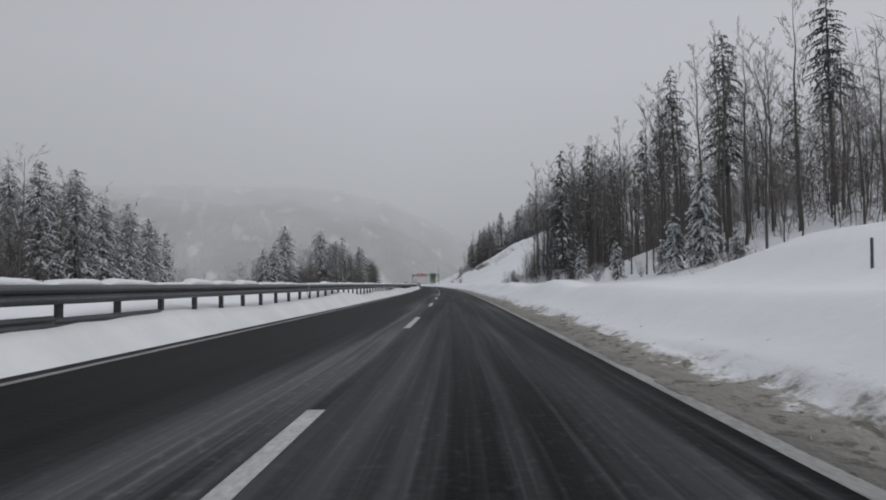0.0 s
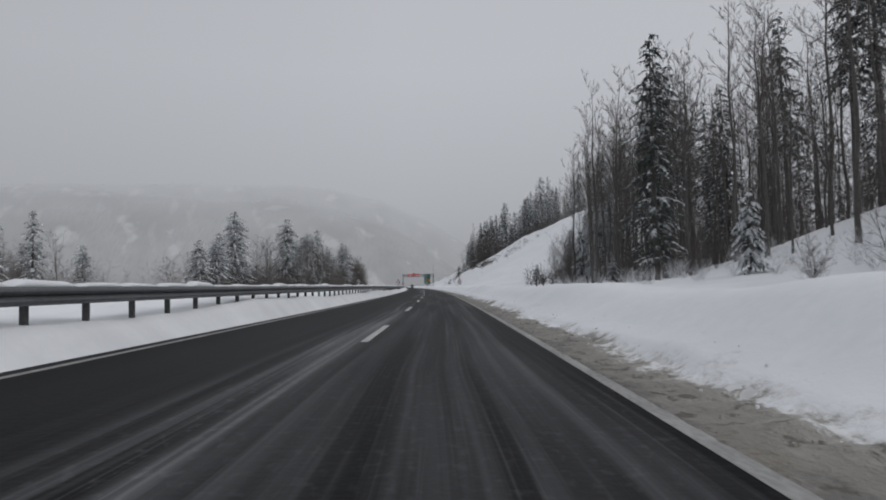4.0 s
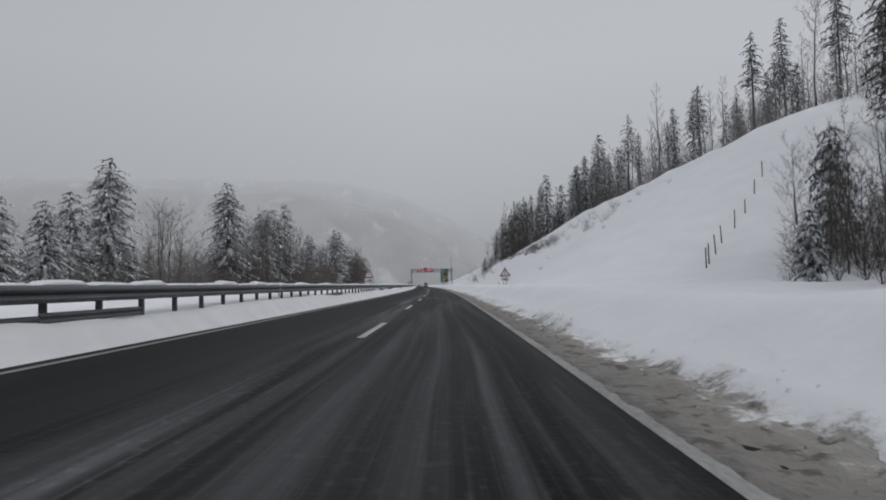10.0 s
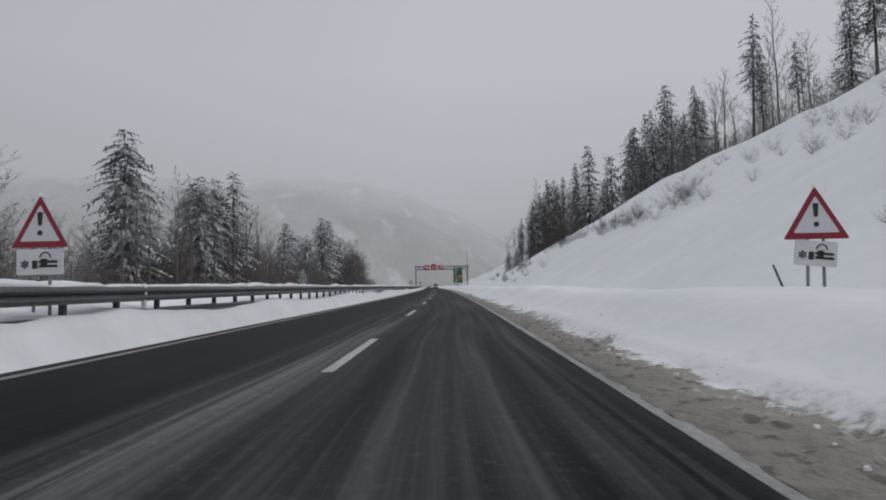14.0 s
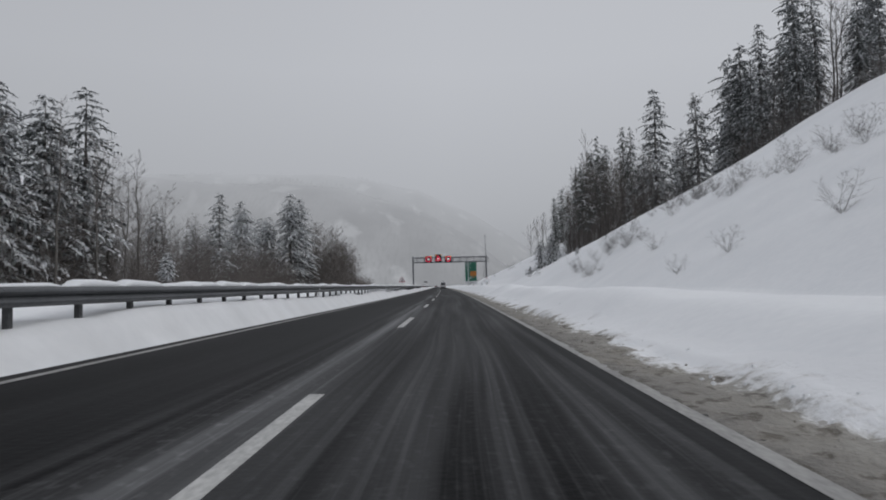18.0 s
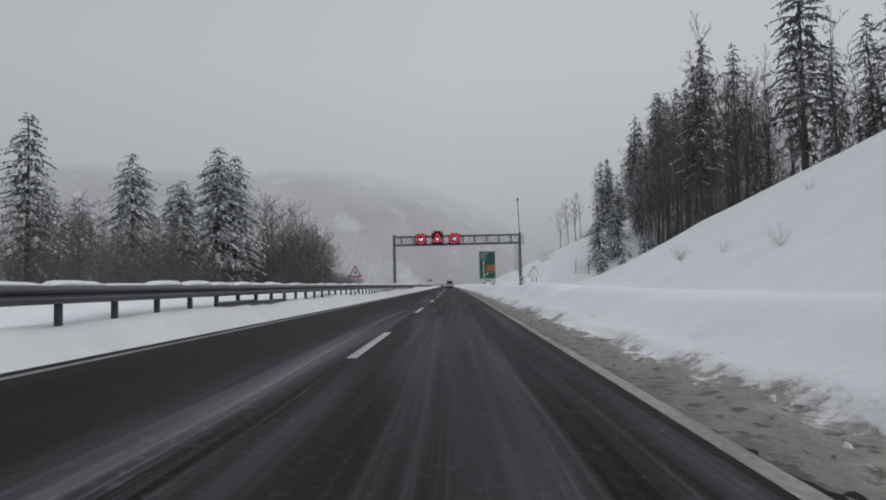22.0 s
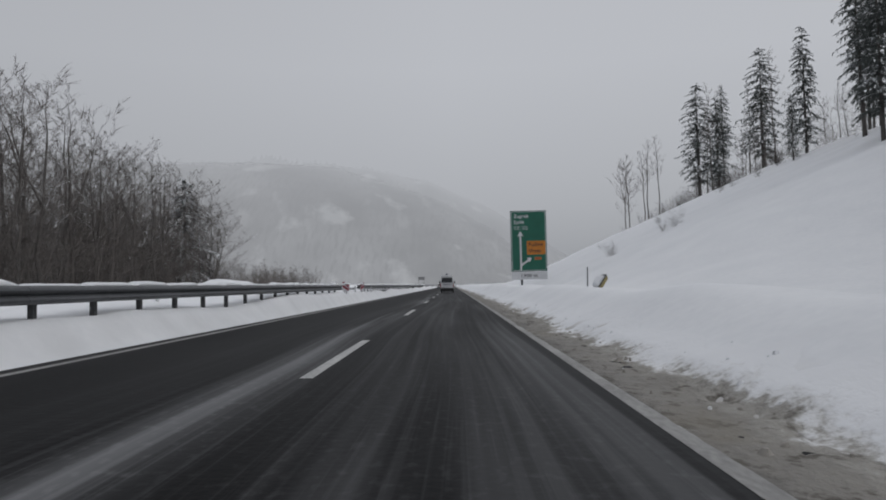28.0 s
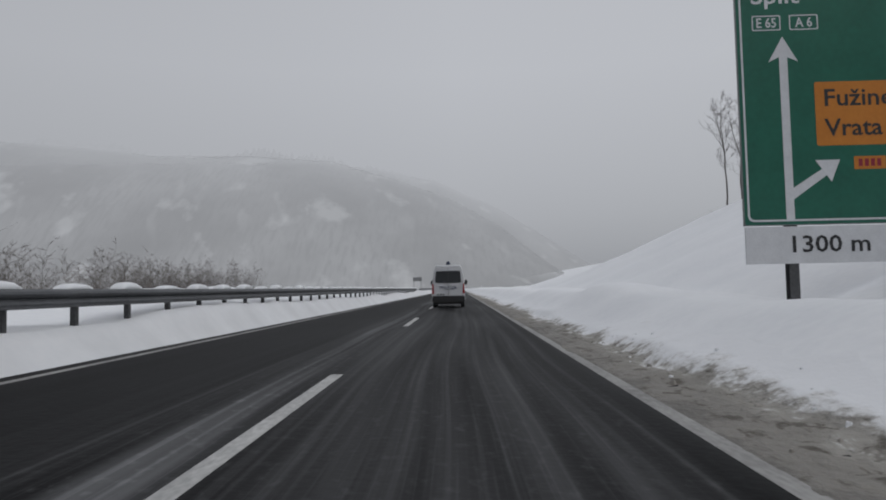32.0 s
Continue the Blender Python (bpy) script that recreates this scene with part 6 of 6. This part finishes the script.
# wire fence at the edge of the access road
posts = ((20.2, 445.5), (22.0, 443.8), (24.0, 442.4), (26.2, 441.4))
t = thing("wire_fence", (20.2, 445.5, float(lie(20.2, 445.5))), "wire fence on bent dark posts caked with snow", "fence")
base = Vector((20.2, 445.5, float(lie(20.2, 445.5))))
tops = []
for x, s in posts:
    o = Vector((x, s, float(lie(x, s)))) - base
    h = Heap()
    bend = [o + Vector((0, 0, -0.4)), o + Vector((-0.05, 0, 1.2)), o + Vector((0.1, 0, 2.3))]
    h.tube(bend, [0.045, 0.045, 0.04], 6, True)
    part("post", h, POST, t)
    tops.append(bend)
for k in range(9):
    h = Heap()
    u = 0.2 + 0.09 * k
    pts = []
    for i, q in enumerate(tops):
        p = q[0].lerp(q[1], u * 2) if u < 0.5 else q[1].lerp(q[2], u * 2 - 1)
        pts += [p] if i == 0 else [(pts[-1] + p) / 2 - Vector((0, 0, 0.04 + 0.02 * (k % 3))), p]
    h.tube(pts, [0.012 + 0.008 * (k % 2)] * len(pts), 4)
    part("wire", h, FIRM_SNOW if k % 2 else POST, t)

# ---- fence posts, stakes and boards standing in the snow ----
for x, s in ((19.3, 197.2), (20.2, 199), (21.8, 201.6), (23.3, 204), (25.7, 207), (28.0, 210), (30.3, 213), (32.6, 216)):
    t = thing("fence_post", (x, s, float(lie(x, s))), "thin grey fence post in the snowy slope", "fence post", "fence up the slope")
    h = Heap()
    h.tube([Vector((0, 0, -0.4)), Vector((random.uniform(-0.15, 0.15), 0, random.uniform(1.2, 1.7)))], [0.055, 0.045], 6, True)
    part("post", h, BARK, t)
for s in (107.0, 111.7, 116.4, 121.1, 125.8, 130.5):
    x = 10.4 + random.uniform(-0.15, 0.15)
    t = thing("fence_post", (x, s, float(lie(x, s))), "short dark fence post in the snow before the wood", "fence post", "fence before the wood")
    h = Heap()
    h.tube([Vector((0, 0, -0.4)), Vector((random.uniform(-0.06, 0.06), 0, random.uniform(0.8, 1.05)))], [0.06, 0.05], 6, True)
    part("post", h, BARK, t)
for x, s, hgt in ((7.4, 13.0, 0.55), (6.6, 456.9, 0.95)):
    t = thing("snow_stake", (x, s, float(lie(x, s))), "thin marker stake standing in the snow", "stake", "snow stakes")
    h = Heap()
    h.tube([Vector((0, 0, -0.4)), Vector((0.03, 0, hgt))], [0.03, 0.028], 6, True)
    part("stake", h, POST, t)
for x, s in ((-6.95, 30.4), (-6.95, 128.4), (-6.95, 176.4), (-6.95, 260.4), (-6.95, 303.4), (-6.95, 378.4), (-6.95, 482.4), (-6.95, 66.4), (-6.95, 222.4), (-6.95, 340.4)):
    t = thing("snow_clad_reflector", (x + 0.1, s, 1.0), "snow-clad joint post on the crash barrier", "marker post", "reflector posts on the barrier")
    h = Heap()
    h.loft([[(0.07 * k * math.cos(a) + 0.05, 0.045 * k * math.sin(a), z) for a in np.linspace(0, math.tau, 9)[:-1]] for z, k in ((-0.2, 0.4), (-0.08, 0.9), (0.06, 0.7), (0.2, 1.1), (0.33, 0.9), (0.37, 0.4))])
    part("snow_coat", h, FIRM_SNOW, t, smooth=True)

# a tipped grit bin half buried beside the road
t = thing("grit_bin", (7.1, 456.5, float(lie(7.1, 456.5))), "tipped yellowish grit bin heaped with snow", "bin", turn=12)
tilt = lambda p: Vector((p[0] * math.cos(0.95) - p[2] * math.sin(0.95), p[1], 0.30 + p[0] * math.sin(0.95) + p[2] * math.cos(0.95)))
h = Heap()
h.loft([[tilt((a, b, z)) for a, b in rounded(rect(-0.32 + i, 0.36 - i, -0.26 + i, 0.26 - i), 0.05, 3)] for z, i in ((-0.22, 0.05), (-0.05, 0.0))])
part("body", h, plain("faded_yellow_plastic", (0.30, 0.25, 0.11), 0.6), t)
h = Heap()
h.loft([[tilt((a, b, z)) for a, b in rounded(rect(-0.33 - i, 0.37 + i, -0.27 - i, 0.27 + i), 0.05, 3)] for z, i in ((-0.05, 0.02), (0.0, 0.02))])
part("rim", h, POST, t)
h = Heap()
h.loft([[tilt((a * k - 0.03, b * k, z)) for a, b in rounded(rect(-0.31, 0.32, -0.25, 0.25), 0.1, 3)] for z, k in ((0.0, 1.0), (0.10, 0.95), (0.17, 0.75), (0.21, 0.4))])
part("snow_cap", h, FIRM_SNOW, t, "slab of snow lying on it", True)

DIRTY_ICE = material("dirty_ice", (0.14, 0.127, 0.108), (0.40, 0.38, 0.35), 0.6, 3.0, 6, 0.3)
# lumps of dirty ice thrown along the edge of the slush
random.seed(40)
h = Heap()
for _ in range(900):
    s = random.uniform(2, 500)
    x = min(3.1, 2.8 + random.gauss(0, 0.22))
    X, Y, _ = bent(x, s)
    r = random.uniform(0.012, 0.04) * (1.6 if random.random() < 0.05 else 1)
    z = -0.02 * x + 0.05 + 0.05 * max(0, x - 2.6)
    i = len(h.v)
    spin = random.random() * 6
    for k in range(6):
        h.v.append(Vector((float(X) + r * random.uniform(0.9, 1.7) * math.cos(spin + k * 1.047), float(Y) + r * random.uniform(0.9, 1.7) * math.sin(spin + k * 1.047), z - 0.06)))
    for k in range(6):
        h.v.append(Vector((float(X) + r * random.uniform(0.3, 0.8) * math.cos(spin + k * 1.047), float(Y) + r * random.uniform(0.3, 0.8) * math.sin(spin + k * 1.047), z - 0.012 + r * random.uniform(0.05, 0.4))))
    h.f += [(i + k, i + (k + 1) % 6, i + 6 + (k + 1) % 6, i + 6 + k) for k in range(6)] + [tuple(range(i + 6, i + 12))]
tagged(new("ice_lumps", h.mesh("ice_lumps", DIRTY_ICE)), "lumps of dirty ice along the road's edge", "ice", kind="stuff")

# clean crumbs of snow fallen from the plough's edge
h = Heap()
for _ in range(700):
    s = random.uniform(2, 500)
    x = 3.15 + random.gauss(0, 0.3)
    X, Y, _ = bent(x, s)
    r = random.uniform(0.015, 0.04)
    z, spin, i = float(churned(np.array(x), np.array(s))), random.random() * 6, len(h.v)
    for ring, up in ((1.25, -0.03), (0.7, r * 0.8)):
        for k in range(6):
            q = r * ring * random.uniform(0.75, 1.2)
            h.v.append(Vector((float(X) + q * math.cos(spin + k * 1.047), float(Y) + q * math.sin(spin + k * 1.047), z + up * random.uniform(0.7, 1.1))))
    h.f += [(i + k, i + (k + 1) % 6, i + 6 + (k + 1) % 6, i + 6 + k) for k in range(6)] + [tuple(range(i + 6, i + 12))]
tagged(new("snow_crumbs", h.mesh("snow_crumbs", FIRM_SNOW)), "crumbs of clean snow along the foot of the bank", "snow", kind="stuff")

# ---- vehicles ----
PAINT = material("white_car_paint", (0.50, 0.51, 0.53), (0.60, 0.61, 0.63), 0.35, 1.5, 8, 0)
TINT = plain("dark_window_glass", (0.012, 0.014, 0.017), 0.08)
RUBBER = plain("black_plastic", (0.02, 0.02, 0.021), 0.7)
LENS = plain("red_tail_lens", (0.30, 0.012, 0.016), 0.25)


def wheel(parent, x, y, r):
    h = Heap()
    h.loft([[(x + dx, y + rr * math.cos(a), r + rr * math.sin(a)) for a in np.linspace(0, math.tau, 21)[:-1]] for dx, rr in ((-0.11, r * 0.8), (-0.10, r), (0.10, r), (0.11, r * 0.8))])
    w = part("wheel", h, RUBBER, parent)
    h = Heap()
    h.loft([[(x + dx, y + rr * math.cos(a), r + rr * math.sin(a)) for a in np.linspace(0, math.tau, 17)[:-1]] for dx, rr in ((-0.115, r * 0.55), (0.115, r * 0.55))])
    part("rim", h, ALU, w)


def van(x, s):
    """A tall white panel van, seen from behind."""
    t = thing("police_van", (x, s, float(camber(x))), "tall white police van with dark rear windows and grimy bumper", "van")
    W = 1.0

    def ring(y, lean, top, low, half):
        return [(a * (half - lean * max(0, b - 1.1) / 1.5), y, b) for a, b in ((-1, low), (1, low), (1, 1.2), (0.99, 1.9), (0.93, top - 0.14), (0.80, top), (-0.80, top), (-0.93, top - 0.14), (-0.99, 1.9), (-1, 1.2))]
    h = Heap()
    h.loft([ring(0.0, 0.13, 2.52, 0.55, W - 0.02), ring(0.08, 0.12, 2.58, 0.5, W), ring(2.2, 0.12, 2.6, 0.5, W), ring(4.0, 0.12, 2.55, 0.5, W), ring(4.7, 0.2, 1.75, 0.5, W - 0.03), ring(5.5, 0.3, 1.2, 0.5, W - 0.1)])
    body = part("body", h, PAINT, t, "white panelled body")
    win = part("rear_window", plate(rounded([(-0.80, 1.50), (0.80, 1.50), (0.74, 2.22), (-0.74, 2.22)], 0.12), -0.02, 0.03), TINT, t, "dark tinted rear window")
    h = Heap()
    h.box(-0.008, 0.008, -0.026, 0.0, 0.62, 2.42)
    part("door_seam", h, RUBBER, body)
    part("bumper", plate(rounded(rect(-0.98, 0.98, 0.34, 0.72), 0.08), -0.12, 0.1), RUBBER, t, "dark grimy rear bumper")
    part("skirt", plate(rect(-0.9, 0.9, 0.22, 0.36), 0.05, 0.3), RUBBER, t)
    p = part("number_plate", plate(rect(-0.72, -0.22, 0.76, 0.87), -0.03, 0.02), WHITE, t)
    for k in range(3):
        part("plate_bar", plate(rect(-0.68 + 0.16 * k, -0.57 + 0.16 * k, 0.785, 0.845), -0.036, -0.031), BLACK, p)
    for sx in (-1, 1):
        h = plate(rounded([(sx * 0.86, 0.85), (sx * 0.99, 0.85), (sx * 0.965, 1.45), (sx * 0.90, 1.45)][::1 if sx > 0 else -1], 0.03), -0.03, 0.05)
        part("tail_light", h, LENS, t, "red tail light")
        h = Heap()
        h.loft([[(sx * (1.12 + 0.10 * math.cos(a)), 3.9 + d, 1.55 + 0.17 * math.sin(a)) for a in np.linspace(0, math.tau, 11)[:-1]] for d in (0, 0.12)])
        m = part("mirror", h, RUBBER, t)
        h = Heap()
        h.tube([Vector((sx * 0.93, 3.95, 1.45)), Vector((sx * 1.1, 3.95, 1.5))], [0.03, 0.03], 5)
        part("mirror_arm", h, RUBBER, m)
        for y in (1.0, 4.6):
            wheel(t, sx * 0.86, y, 0.34)
    words("lettering", "POLICIJA", 0.0, 1.13, 0.26, plain("dark_blue_lettering", (0.04, 0.05, 0.10), 0.4), body, -0.028, 1.0, True)
    h = Heap()
    h.loft([[(0.14 * k * math.cos(a), 1.4 + 0.14 * k * math.sin(a), z) for a in np.linspace(0, math.tau, 13)[:-1]] for z, k in ((2.58, 1.1), (2.66, 1.0), (2.80, 0.85), (2.86, 0.4))])
    part("beacon", h, plain("dark_beacon", (0.02, 0.03, 0.06), 0.3), t, "dark roof beacon")
    h = Heap()
    h.box(-0.75, 0.75, 1.1, 1.7, 2.58, 2.64)
    part("roof_bar", h, PAINT, t)


def car(x, s):
    """A small pale estate car."""
    t = thing("car", (x, s, float(camber(x))), "pale small estate car driving in the outer lane", "car")

    def ring(y, low, top, half, roof):
        return [(a * half, y, b) for a, b in ((-0.92, low), (0.92, low), (1, low + 0.25), (0.97, low + 0.5))] + [(half * roof, y, top), (-half * roof, y, top)] + [(-0.97 * half, y, low + 0.5), (-half, y, low + 0.25)]
    h = Heap()
    h.loft([ring(0, 0.4, 0.95, 0.8, 0.8), ring(0.15, 0.3, 1.3, 0.86, 0.72), ring(0.6, 0.28, 1.46, 0.88, 0.66), ring(2.2, 0.28, 1.48, 0.88, 0.66), ring(3.0, 0.28, 1.05, 0.88, 0.8), ring(4.1, 0.35, 0.85, 0.78, 0.8)])
    part("body", h, PAINT, t, "pale grey-white body")
    part("rear_window", plate(rounded([(-0.62, 0.98), (0.62, 0.98), (0.54, 1.36), (-0.54, 1.36)], 0.06), -0.02, 0.1), TINT, t)
    part("bumper", plate(rounded(rect(-0.82, 0.82, 0.35, 0.58), 0.05), -0.06, 0.1), RUBBER, t)
    for sx in (-1, 1):
        part("tail_light", plate(rect(min(sx * 0.62, sx * 0.82), max(sx * 0.62, sx * 0.82), 0.72, 0.95), -0.03, 0.1), LENS, t, "red tail light")
        for y in (0.75, 3.3):
            wheel(t, sx * 0.76, y, 0.31)


van(-0.63, 525)
car(-3.6, 650)
# small sign boards far ahead on the median
t = thing("far_board", (-9.2, 640, float(lie(-9.2, 640))), "small grey sign board on the median seen from afar", "road sign")
part("board", plate(rounded(rect(-1.0, 1.0, 1.55, 2.45), 0.05), 0, 0.05), ALU, t)
for dx in (-0.8, 0.8):
    h = Heap()
    h.tube([Vector((dx, 0.06, -0.3)), Vector((dx, 0.06, 2.4))], [0.05, 0.05], 6)
    part("post", h, POST, t)
